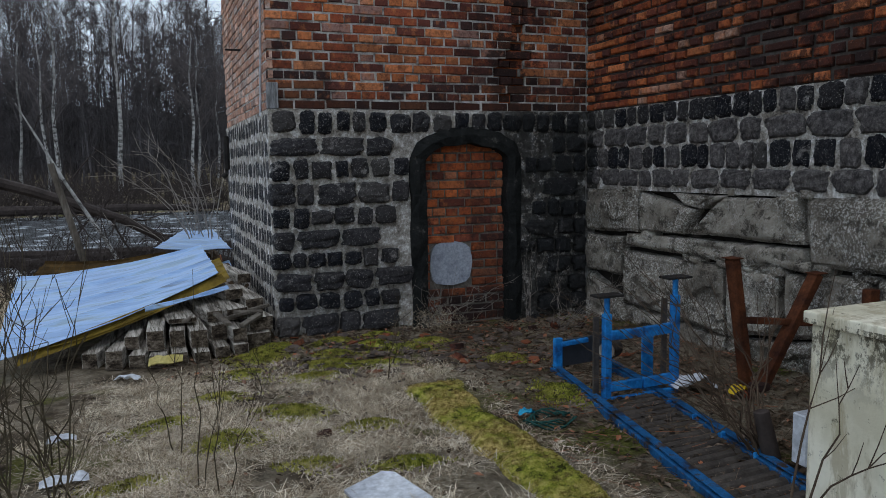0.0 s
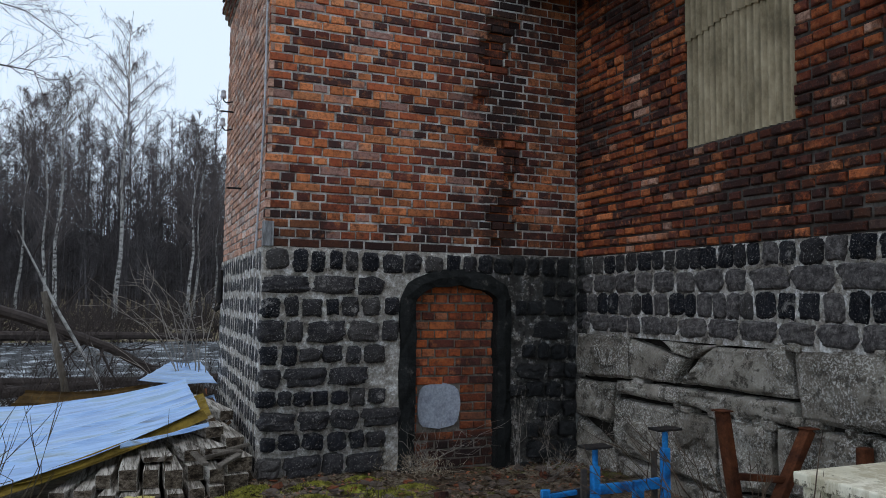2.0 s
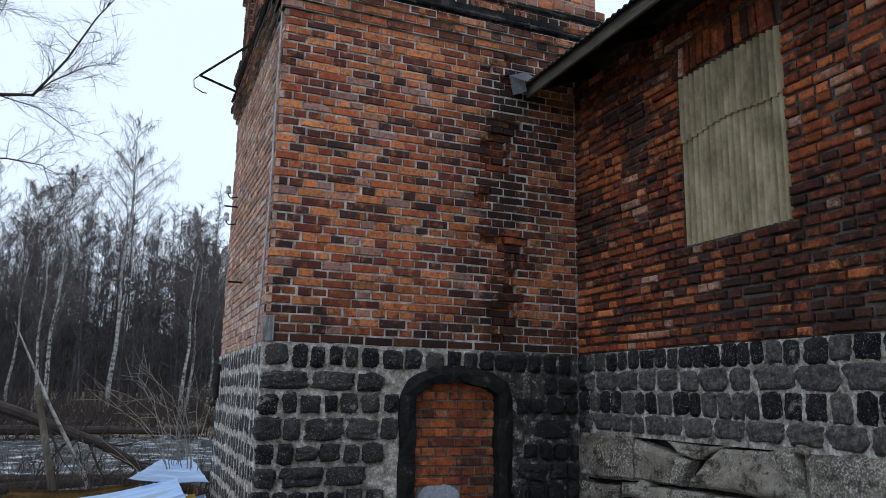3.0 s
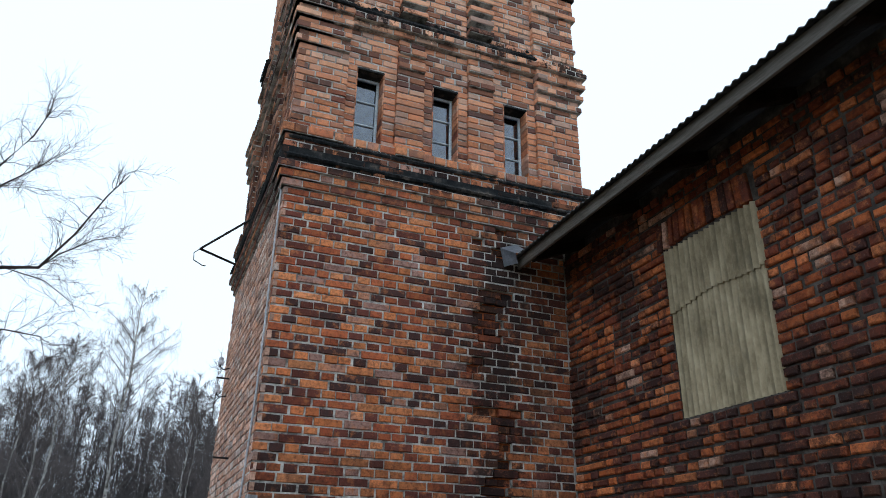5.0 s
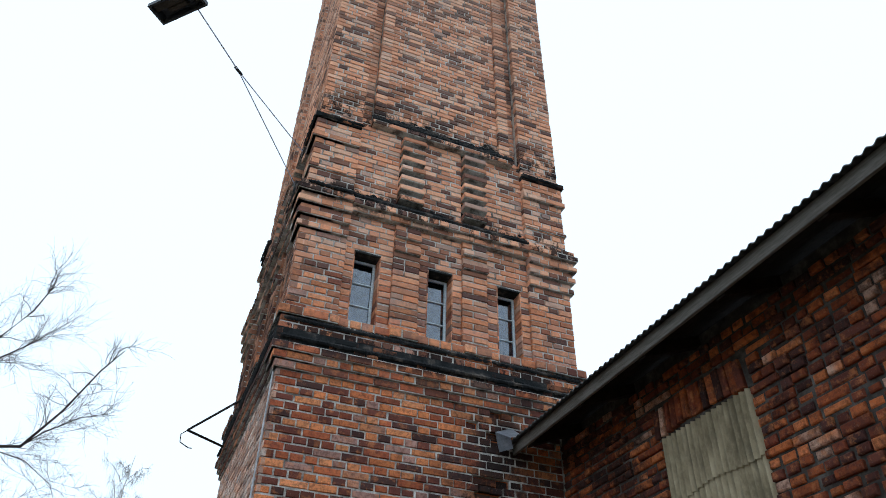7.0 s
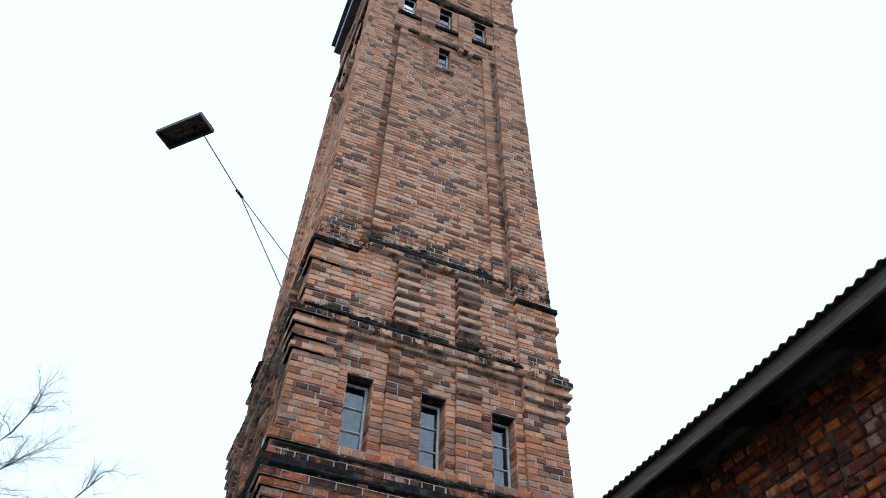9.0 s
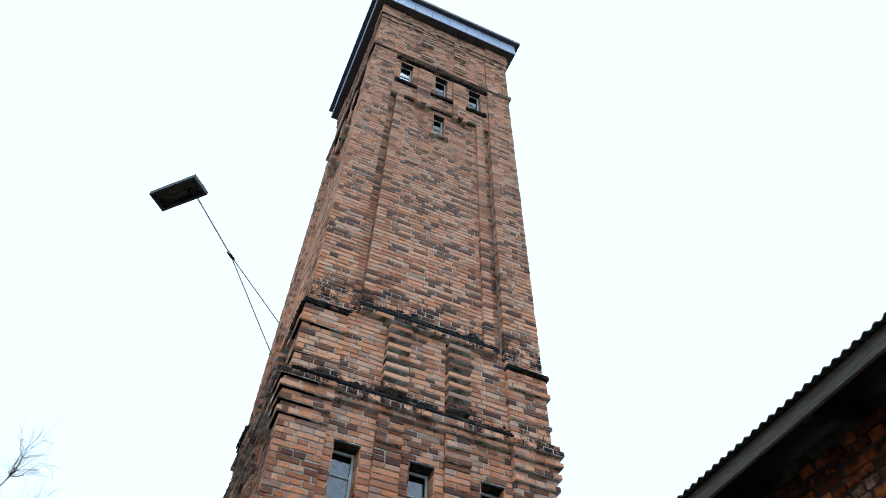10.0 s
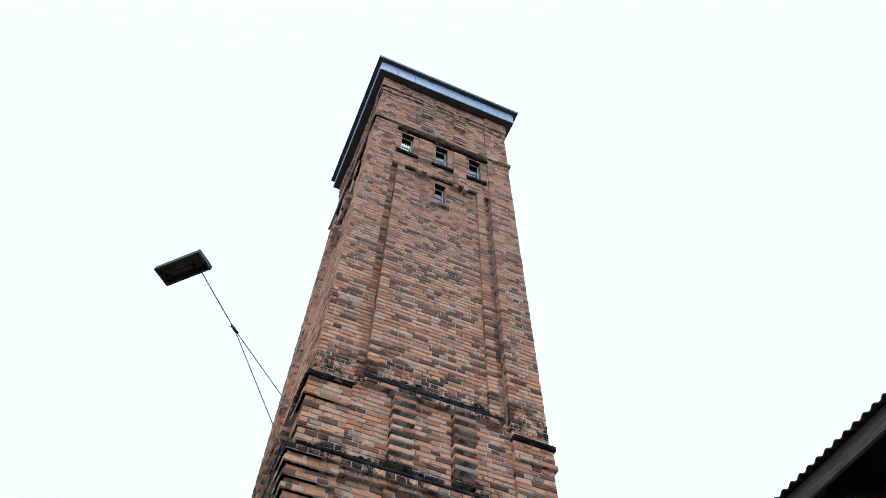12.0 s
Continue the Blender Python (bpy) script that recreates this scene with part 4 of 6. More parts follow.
fl.add([(EX - 0.16, -0.012, EZ + 0.10), (EX + 0.02, -0.012, EZ + 0.17), (EX + 0.02, -0.20, EZ + 0.03), (EX - 0.09, -0.2, EZ - 0.02), (EX - 0.12, -0.012, EZ - 0.10), (EX - 0.06, -0.19, EZ - 0.12)], [(0, 3, 2, 1), (0, 4, 5, 3)])
fo = part("flashing", fl, M_ZINC, wroof, "bent zinc flashing against the tower")

wroof.matrix_basis = Matrix.Translation((0, 0, 4.40)) @ Euler((radians(-0.35), 0, 0)).to_matrix().to_4x4() @ Matrix.Translation((0, 0, -4.41))

# stone base of the wing: slag rows over granite boulders
wb = Buf()
core(wb, wing, 0.0, 9.0, 1.12, 1.83, -0.02, -0.5)
low = Buf()
core(low, wing, 0.0, 9.0, -0.6, 1.12, -0.11, -0.5)
part("boulder_bed", low, M_DARKJOINT, wing_house, "dark open joints between the boulders")
wing_base = part("stone_base", wb, M_SMORTAR, wing_house, "slag stones in mortar over large granite boulders")
WROWS = (1.83, 1.66, 1.49, 1.30, 1.15)


def lay_wing(rows):
    for k, (hi, lo) in enumerate(zip(rows, rows[1:])):
        u = 0.02
        while u < 5.0:
            w = rng.uniform(0.1, 0.17) if k % 2 == 0 else rng.uniform(0.15, 0.34)
            w *= 1.0 + 0.1 * (u > 2.2)
            t = rng.uniform(0, 0.03)
            if k != 3 or rng.random() < 0.85:
                stone_object(wing, u, u + w, lo - 0.004 + t * 0.6, hi + 0.006 - rng.uniform(0, 0.012), -0.005, wing_base, SLAGS if k % 2 == 0 and rng.random() < 0.75 else PALES, depth=rng.uniform(0.1, 0.18))
            u += w + rng.uniform(0.008, 0.035)


lay_wing(WROWS)
# boulders by their four corners along the wall and up: lower near, lower far, upper far, upper near
GRAN_TOP = [((0.02, 0.73), (0.79, 0.77), (0.79, 1.12), (0.02, 1.12)), ((0.83, 0.77), (1.37, 0.79), (1.50, 0.99), (0.84, 1.11)), ((1.40, 1.02), (1.58, 1.0), (1.84, 1.11), (1.22, 1.115)),
            ((1.45, 0.80), (2.51, 0.82), (2.45, 1.12), (1.80, 1.10)), ((2.56, 0.69), (3.70, 0.70), (3.70, 1.13), (2.53, 1.12)), ((3.74, 0.66), (5.2, 0.66), (5.2, 1.14), (3.74, 1.13))]
GRAN_MID = [((0.02, 0.37), (0.53, 0.36), (0.58, 0.70), (0.02, 0.70)), ((0.62, 0.63), (2.50, 0.64), (2.50, 0.79), (0.64, 0.745)), ((0.60, 0.14), (1.83, 0.09), (1.80, 0.585), (0.60, 0.60)),
            ((1.87, 0.10), (2.34, 0.18), (2.31, 0.62), (1.84, 0.60)), ((2.38, 0.18), (3.0, 0.28), (3.0, 0.66), (2.37, 0.61)), ((3.04, 0.26), (4.2, 0.25), (4.2, 0.63), (3.04, 0.66))]
GRAN_LOW = [((0.02, -0.2), (0.74, -0.2), (0.56, 0.13), (0.02, 0.34)), ((0.78, -0.25), (1.80, -0.25), (1.83, 0.06), (0.62, 0.11)), ((1.84, -0.25), (2.8, -0.25), (2.8, 0.23), (1.87, 0.07)), ((2.84, -0.2), (3.9, -0.2), (3.9, 0.22), (2.84, 0.24))]


def boulder(corners, seed, n=22):
    """A split granite block between four corners of the wall's face, its edges broken and its face uneven."""
    (a, b), (c, d), (e, f), (g, h) = corners
    b_, o, idx = Buf(), Vector((seed * 5.7, seed * 2.3, 4)), {}
    m = max(6, int(n * 0.6))
    for j in range(m + 1):
        for i in range(n + 1):
            p, q = i / n, j / m
            u = (a + (c - a) * p) * (1 - q) + (g + (e - g) * p) * q
            z = (b + (d - b) * p) * (1 - q) + (h + (f - h) * p) * q
            rim = min(p * (c - a), (1 - p) * (c - a), q * (h - b), (1 - q) * (f - d))
            k = noise.noise_vector(Vector((u * 4, z * 4, 0)) + o)
            fine = noise.noise(Vector((u * 13, z * 13, 2)) + o)
            ledge = 0.03 * round(1.6 * noise.noise(Vector((u * 1.7, z * 2.6, 7)) + o)) * min(1, rim / 0.06)
            out = 0.04 * min(1, max(0, rim) / 0.03) ** 0.6 + 0.045 * k.y * min(1, rim / 0.05) + 0.014 * fine + ledge - 0.02
            idx[i, j] = len(b_.v)
            b_.v.append(wing(u + 0.02 * k.x + 0.006 * fine, out, z + 0.018 * k.z + 0.006 * fine))
    for j in range(m):
        for i in range(n):
            b_.f.append((idx[i, j], idx[i, j + 1], idx[i + 1, j + 1], idx[i + 1, j]))
    edge = [(i, 0) for i in range(n)] + [(n, j) for j in range(m)] + [(n - i, m) for i in range(n)] + [(0, m - j) for j in range(m)]
    back = len(b_.v)
    b_.v += [(b_.v[idx[w]][0] + 0.16, *b_.v[idx[w]][1:]) for w in edge]
    b_.f += [(idx[edge[k]], idx[edge[(k + 1) % len(edge)]], back + (k + 1) % len(edge), back + k) for k in range(len(edge))]
    return b_


for k, corners in enumerate(GRAN_TOP + GRAN_MID + GRAN_LOW):
    part("boulder", boulder(corners, k + 1), M_GRANITE, wing_base)
for k in range(34):
    u, z = rng.choice(((rng.uniform(2.0, 4.5), 0.665), (rng.uniform(1.2, 2.5), 0.615), (rng.uniform(0.3, 4.5), 1.135), (rng.uniform(0.6, 1.4), 0.755)))
    w = rng.uniform(0.05, 0.14)
    stone_object(wing, u, u + w, z - 0.03, z + rng.uniform(0.01, 0.05), -0.015, wing_base, BOULDERS, "chip", 0.2)

# ---- ground ----
def ground_z(x, y):
    far = max(0.0, y - 1.0) / 14
    drop = -1.25 * min(1, max(0, far)) ** 0.8 if x < 4 else -0.3 * min(1, far)
    if y > 38:
        drop += 0.5 * min(1, (y - 38) / 4) + 0.035 * (y - 42) * (y > 42)
    near = 0.05 * noise.noise(Vector((x * 0.9, y * 0.9, 0))) + 0.025 * noise.noise(Vector((x * 3.1, y * 3.1, 2)))
    slope = -0.05 * max(0, min(1, x / 2.5)) * max(0, min(1, (y + 2.5) / 2.5))
    return drop + near + slope - 0.02


gb = Buf()
xs = sorted({*np.arange(-6, 6.01, 0.09).round(3), *np.linspace(-400, -6, 40).round(2), *np.linspace(6, 400, 40).round(2)})
ys = sorted({*np.arange(-9, 4.01, 0.09).round(3), *np.linspace(-300, -9, 20).round(2), *np.arange(4, 60, 1.0), *np.linspace(60, 600, 25).round(1)})
nx = len(xs)
gb.add([(x, y, ground_z(x, y)) for y in ys for x in xs], [(j * nx + i, j * nx + i + 1, (j + 1) * nx + i + 1, (j + 1) * nx + i) for j in range(len(ys) - 1) for i in range(nx - 1)])
ground = single("ground", gb, M_SOIL, "rough ground of dry grass, moss and soil", "ground", kind="structure")
wat = Buf()
wat.add([(-60, 13, -1.12), (40, 13, -1.12), (40, 40, -1.12), (-60, 40, -1.12)], [(0, 1, 2, 3)])
single("water", wat, M_ICE, "dark stream with thin patchy ice", "water", kind="structure")

# loose bricks of the two walls, the nearest stretch
for a in near_bricks:
    brick_object(*a, bpy.data.objects["brickwork"], M_BRICK)
for a in wing_bricks:
    brick_object(*a, wing_wall, M_WING)


# ---- woods behind the stream ----
def jig(a):
    return Vector((rng.uniform(-a, a), rng.uniform(-a, a), rng.uniform(-a, a)))


def bough(buf, p, way, length, r, level, droop=0.0, sides=4, kids=5, wild=0.25):
    """A branch with its twigs; droop bends the ends down."""
    p, way = Vector(p), Vector(way).normalized()
    n = 4 if level > 0 else 2
    pts, rad = [p.copy()], [r]
    for k in range(n):
        way = (way + jig(wild) + Vector((0, 0, -droop if k > n // 2 else 0.04))).normalized()
        p = p + way * length / n
        pts.append(p.copy())
        rad.append(max(r * (1 - 0.85 * (k + 1) / n), 0.0025 if level else r * 0.4))
        if level > 0:
            for _ in range(kids if k else kids // 2):
                side = (way + jig(0.95)).normalized()
                q = pts[-2].lerp(p, rng.random())
                bough(buf, q, side, length * rng.uniform(0.3, 0.55), max(rad[-1] * 0.6, 0.003), level - 1, droop * 1.5, 3, kids, wild)
    buf.tube(pts, rad, sides if level else 3, False)


woods = Buf()


def wisp(buf, p, q, w):
    """A twig too fine to be round."""
    side = (q - p).cross(Vector((0.2, 1, 0.1))).normalized() * w
    buf.add([tuple(p - side), tuple(p + side), tuple(q)], [(0, 1, 2)])


for k in range(400):
    y = rng.uniform(54, 92)
    x = -0.9 + (y + 6) * rng.uniform(-0.30, 0.17)
    z, h = ground_z(x, y) - 0.3, rng.uniform(8, 18)
    top = Vector((x + rng.uniform(-0.8, 0.8), y, z + h))
    foot = Vector((x, y, z))
    woods.tube([foot, foot.lerp(top, 0.5) + jig(0.3), top], [0.085, 0.05, 0.012], 4, False)
    for j in range(46):
        s = rng.uniform(0.05, 1) ** 0.75
        q = foot.lerp(top, s)
        w = Vector((rng.uniform(-1, 1), rng.uniform(-1, 1), rng.uniform(0.1, 1.5))).normalized()
        e = q + w * rng.uniform(0.9, 2.9) * (1.15 - 0.75 * s)
        c = q.lerp(e, 0.5) + jig(0.15)
        woods.tube([q, c, e], [0.026, 0.018, 0.007], 3, False)
        for _ in range(10):
            g = (q.lerp(c, rng.random()) if rng.random() < 0.3 else c.lerp(e, rng.random()))
            wisp(woods, g, g + Vector((rng.uniform(-0.6, 0.6), rng.uniform(-0.3, 0.3), rng.uniform(-0.35, 0.75))), 0.013)
single("woods", woods, M_FARWOOD, "leafless grey-brown wood beyond the stream", "woods", kind="stuff")
hill = Buf()
row = [(-70 + 0.8 * k) for k in range(150)]
hz = lambda x: 8.8 + 2.2 * noise.noise(Vector((x * 0.09, 0, 1))) + 1.6 * noise.noise(Vector((x * 0.6, 0, 5))) + rng.uniform(-0.5, 0.5)
hill.add([(x, 93 + 1.5 * math.sin(x), -2) for x in row] + [(x, 94 + 1.5 * math.sin(x), hz(x) * 0.6) for x in row] + [(x, 96, hz(x)) for x in row], [(r * 150 + k, r * 150 + k + 1, r * 150 + 151 + k, r * 150 + 150 + k) for r in range(2) for k in range(149)])
M_HILL = mottled("distant_wood", ((0.3, (0.025, 0.023, 0.024)), (0.5, (0.06, 0.054, 0.056)), (0.7, (0.12, 0.11, 0.112))), 2.4, 1.0, stretch=(1, 1, 0.15))
single("backdrop", hill, M_HILL, "dark mass of distant wood", "backdrop", kind="structure")


def birch_tree(x, y, h, r=0.13, lean=0.0, twin=False):
    z = ground_z(x, y) - 0.2
    t = thing("birch_tree", "tall leafless birch with white bark and drooping twigs", "tree", "birches by the stream", (0, 0, 0))
    tr, cr = Buf(), Buf()
    n = 9
    pts = [Vector((x + lean * k / n + 0.12 * math.sin(k * 1.7 + x), y, z + h * k / n)) for k in range(n + 1)]
    tr.tube(pts, [r * (1 - 0.93 * (k / n) ** 0.9) for k in range(n + 1)], 7)
    for k in range(50):
        s = rng.uniform(0.28, 0.97)
        i = min(int(s * n), n - 1)
        q = pts[i].lerp(pts[i + 1], s * n - i)
        a, L = rng.uniform(0, 6.28), h * (0.42 * (1.0 - s) + 0.07) * rng.uniform(0.6, 1.1)
        out = Vector((math.cos(a), math.sin(a), 0))
        arc = [q + out * L * 0.72 * f + Vector((0, 0, L * (0.95 * f - 0.3 * f * f * f))) + jig(0.05 * L) * f for f in (0, 0.25, 0.5, 0.75, 1)]
        cr.tube(arc, [0.03 * (1.1 - s) + 0.01, 0.022, 0.016, 0.01, 0.005], 4, False)
        for _ in range(18):
            f = rng.random() ** 0.7 * 3.99
            g = arc[int(f)].lerp(arc[int(f) + 1], f % 1)
            e = g + (out * rng.uniform(-0.2, 0.8) + jig(0.7) + Vector((0, 0, rng.uniform(-0.1, 0.7)))) * min(0.2 * L, 0.9)
            cr.tube([g, e], [0.008, 0.004], 3, False)
            for _ in range(4):
                w = g.lerp(e, rng.uniform(0.2, 1))
                wisp(cr, w, w + Vector((rng.uniform(-0.35, 0.35), rng.uniform(-0.2, 0.2), rng.uniform(-1.1, 0.1))), 0.006)
    part("trunk", tr, M_BIRCH, t, "white bark with black patches")
    part("crown", cr, M_BIRCHTWIG, t, "fine drooping twigs")


for x, y, h, r, ln in ((-2.4, 52, 23, 0.19, 0.3), (-6.3, 50, 17.5, 0.17, 0.4), (-6.9, 51, 16, 0.14, -0.3), (2.5, 52, 15.5, 0.15, 0.3), (3.1, 54, 15, 0.13, 0.2), (-11.5, 53, 18, 0.15, 0.2), (4.6, 55, 13, 0.12, 0.2), (-9.2, 56, 17, 0.13, 0.5)):
    birch_tree(x, y, h, r, ln)

# a nearer tree whose boughs reach over the bank
tree = thing("bank_tree", "leafless broad tree with crooked spreading boughs", "tree")
tb, cb = Buf(), Buf()
T0 = Vector((-6.6, 8.0, ground_z(-6.6, 8.0) - 0.2))
tb.tube([T0, T0 + Vector((0.1, 0, 2.2)), T0 + Vector((0.3, 0.1, 4.6)), T0 + Vector((0.2, 0, 7.0)), T0 + Vector((0.5, 0.1, 10))], [0.26, 0.21, 0.17, 0.12, 0.05], 9)
part("trunk", tb, M_TWIG, tree)


def limb(pts, r, kids=4):
    r *= 0.52
    pts = [Vector(p) for p in pts]
    cb.tube(pts, [r * (1 - 0.8 * k / (len(pts) - 1)) for k in range(len(pts))], 6, False)
    for k in range(1, len(pts)):
        for _ in range(kids):
            q = pts[k - 1].lerp(pts[k], rng.random())
            w = (pts[k] - pts[k - 1]).normalized() * 0.5 + Vector((rng.uniform(-0.7, 0.9), rng.uniform(-0.7, 0.7), rng.uniform(-0.4, 0.9)))
            bough(cb, q, w, rng.uniform(0.5, 1.3), min(r * 0.3, 0.008), 1, 0.0, 4, 4, 0.55)
            if rng.random() < 0.5:
                bough(cb, q, w + jig(0.5), rng.uniform(0.4, 0.8), r * 0.2, 1, 0.0, 3, 2, 0.35)


limb([(-6.4, 8, 4.2), (-5.0, 7.9, 5.9), (-3.55, 8, 6.36), (-3.0, 8, 6.45), (-2.55, 8, 7.2), (-2.15, 8.0, 8.1), (-1.85, 8.0, 8.6)], 0.085)
limb([(-3.0, 8, 6.45), (-2.74, 8, 6.75), (-2.2, 7.9, 7.1), (-1.8, 7.9, 7.25)], 0.03, 5)
limb([(-3.55, 8, 6.36), (-2.86, 8, 6.22), (-2.34, 7.9, 5.85), (-2.2, 7.9, 5.6)], 0.02, 3)
limb([(-6.4, 8, 5.6), (-5.2, 8, 7.4), (-4.07, 8.0, 8.25), (-3.66, 8.1, 9.1), (-3.48, 8.1, 9.75)], 0.075, 6)
limb([(-5.2, 8, 7.2), (-3.97, 8, 7.88), (-3.53, 8.1, 8.37), (-3.1, 8.2, 8.95)], 0.045, 6)
limb([(-6.3, 8, 3.4), (-4.6, 7.7, 4.9), (-3.24, 7.8, 5.2), (-2.68, 7.8, 5.15), (-2.5, 7.8, 4.7)], 0.045, 4)
part("crown", cb, M_TWIG, tree)

# brush, fallen trunks and reeds along the water
brush = Buf()
for k in range(420):
    y = rng.choice((rng.uniform(6, 13), rng.uniform(36, 44), rng.uniform(40, 54), rng.uniform(40, 56)))
    x = -0.9 + (y + 6) * rng.uniform(-0.3, 0.11)
    if x > -0.5 and y < 5:
        continue
    p = Vector((x, y, ground_z(x, y) - 0.05))
    for _ in range(4):
        bough(brush, p + jig(0.15), (rng.uniform(-0.9, 0.9), rng.uniform(-0.4, 0.4), rng.uniform(0.35, 1.2)), rng.uniform(0.6, 1.7) * (1.0 if y < 20 else 1.5), 0.012 if y < 20 else 0.03, 1, 0.15, 3, 2, 0.3)
single("brush", brush, M_TWIG, "tangle of bare brush on the stream banks", "brush", kind="stuff")
for (a, b, r) in (((-9, 14, -0.75), (3, 12.6, -0.45), 0.17), ((-11, 37, -0.6), (3, 38.5, -0.75), 0.3), ((-3.5, 12, -0.6), (4, 17, -0.9), 0.12), ((-14, 15.5, -0.2), (-3.4, 13, -0.7), 0.22)):
    lg = Buf()
    a, b = Vector(a), Vector(b)
    lg.tube([a.lerp(b, k / 6) + jig(0.06) for k in range(7)], [r * (1 - 0.08 * k) for k in range(7)], 8)
    single("fallen_log", lg, M_TWIG, "dark fallen trunk lying across the bank", "log", "fallen logs")
lg = Buf()
lg.tube([Vector((-7.0 + 0.8 * k, 11.0 + 0.1 * math.sin(k), 1.15 - (0.0 if k < 5 else 0.37 * (k - 4.6)) + 0.06 * math.sin(2.1 * k))) for k in range(11)], [0.16 - 0.009 * k for k in range(11)], 9)
for k in range(16):
    p = Vector((rng.uniform(-6, -0.6), 11.0, 0.0))
    p.z = 1.15 - max(0.0, 0.46 * (p.x + 3.3))
    bough(lg, p, (rng.uniform(-0.6, 0.8), rng.uniform(-0.5, 0.2), rng.uniform(-0.8, 0.5)), rng.uniform(0.6, 1.5), 0.03, 1, 0.1, 4, 2, 0.35)
single("fallen_tree", lg, M_TWIG, "dark fallen tree trunk sloping down into the stream", "tree")
lb = thing("leaning_birch", "thin dead birch stem leaning over the scrap pile", "tree")
st = Buf()
st.tube([(-1.45, 10.0, -0.55), (-1.7, 10.0, -0.04), (-2.32, 10.0, 1.07), (-2.83, 10, 2.1), (-3.1, 10, 2.65)], [0.045, 0.04, 0.03, 0.02, 0.008], 7)
part("trunk", st, M_BIRCH, lb)
tw = Buf()
for k in range(7):
    bough(tw, Vector((-1.7, 10, 0)).lerp(Vector((-3.0, 10, 2.5)), k / 7), (rng.uniform(-0.6, 0.9), 0.1, 0.9), rng.uniform(0.5, 1.2), 0.012, 1, 0, 3, 2)
part("crown", tw, M_TWIG, lb)
po = Buf()
po.tube([(-1.60, 4.2, -0.2), (-1.995, 4.2, 1.46)], [0.045, 0.04], 8)
single("post", bevelled(po, 0.004), M_WOOD, "grey leaning wooden post behind the scrap", "post")
shrub = thing("bare_shrub", "pale arching bare shrub beside the tower", "shrub")
for k in range(16):
    b = Buf()
    a = rng.uniform(-1.3, 0.5)
    q = Vector((-0.15 + rng.uniform(-0.25, 0.1), 4.4 + rng.uniform(-0.4, 0.6), -0.35))
    L = rng.uniform(1.2, 2.7)
    arc = [q + Vector((a * 1.2 * f ** 1.8, -0.2 * f, L * (1.25 * f - 0.45 * f ** 3))) + jig(0.035) for f in (0, 0.12, 0.25, 0.38, 0.5, 0.62, 0.74, 0.86, 1.0)]
    b.tube(arc, [0.009 * (1 - 0.085 * i) for i in range(9)], 5)
    for i in (4, 5, 6, 7):
        side = jig(0.3) + Vector((a * 0.2, 0, 0.15))
        b.tube([arc[i], arc[i] + side * 0.5 + jig(0.03), arc[i] + side], [0.004, 0.003, 0.0015], 4)
    part("stem", b, M_BRANCH, shrub)

# ---- scrap pile: sheet metal on old beams ----
M_RUSTSHEET = mottled("rust_brown_sheet", ((0.3, (0.03, 0.018, 0.008)), (0.6, (0.10, 0.06, 0.02)), (0.8, (0.055, 0.032, 0.014))), 4, 0.8)


def sheet(name, corners, material, label, ribs=5, amp=0.012, sag=0.03, thick=0.004, group="roofing sheets", n=44, m=10):
    """A bent roofing sheet between four corners (near left, near right, far right, far left)."""
    a, b, c, d = (Vector(p) for p in corners)
    buf = Buf()
    nn = (b - a).cross(d - a).normalized()
    pts = []
    for j in range(n + 1):
        v = j / n
        rib = amp * max(0, math.cos(6.2832 * ribs * v)) ** 6
        for i in range(m + 1):
            u = i / m
            p = a.lerp(b, u).lerp(d.lerp(c, u), v)
            wave = -sag * math.sin(math.pi * u) + 0.018 * noise.noise(Vector((u * 3, v * 2, len(label))))
            pts.append(p + nn * (rib + wave))
    m1 = m + 1
    total = len(pts)
    f = []
    for j in range(n):
        for i in range(m):
            q = j * m1 + i
            f += [(q, q + 1, q + m1 + 1, q + m1), (total + q, total + q + m1, total + q + m1 + 1, total + q + 1)]
    rim = [i for i in range(m1)] + [j * m1 + m for j in range(1, n + 1)] + [n * m1 + i for i in range(m - 1, -1, -1)] + [j * m1 for j in range(n - 1, 0, -1)]
    f += [(rim[k], total + rim[k], total + rim[(k + 1) % len(rim)], rim[(k + 1) % len(rim)]) for k in range(len(rim))]
    buf.add([tuple(p) for p in pts] + [tuple(p - nn * thick) for p in pts], f)
    return single(name, buf, material, label, "sheet metal", group)


sheet("roofing_sheet", ((-1.95, -0.60, 0.13), (-0.42, 0.30, 0.50), (-0.49, 1.15, 0.65), (-2.03, 1.35, 0.44)), M_SHEET, "large pale-blue sheet of roofing metal lying over beams", 4, 0.016, 0.05)
sheet("roofing_sheet", ((-1.62, -0.42, 0.165), (-0.33, 0.34, 0.45), (-0.36, 0.85, 0.56), (-1.7, 0.8, 0.32)), M_SHEETBACK, "roofing sheet with rusty yellow underside beneath another", 3, 0.012, 0.05)
sheet("roofing_sheet", ((-1.80, -0.53, 0.09), (-0.36, 0.27, 0.44), (-0.40, 0.33, 0.495), (-1.83, -0.47, 0.15)), M_SHEETBACK, "folded yellow-brown lip of a roofing sheet", 1, 0.004, 0.04)
sheet("roofing_sheet", ((-0.90, 2.7, 0.50), (-0.06, 2.7, 0.44), (-0.03, 5.6, 0.44), (-0.45, 5.6, 0.46)), M_SHEET, "pale sheet of roofing metal on the rubble behind", 4, 0.014, 0.02)
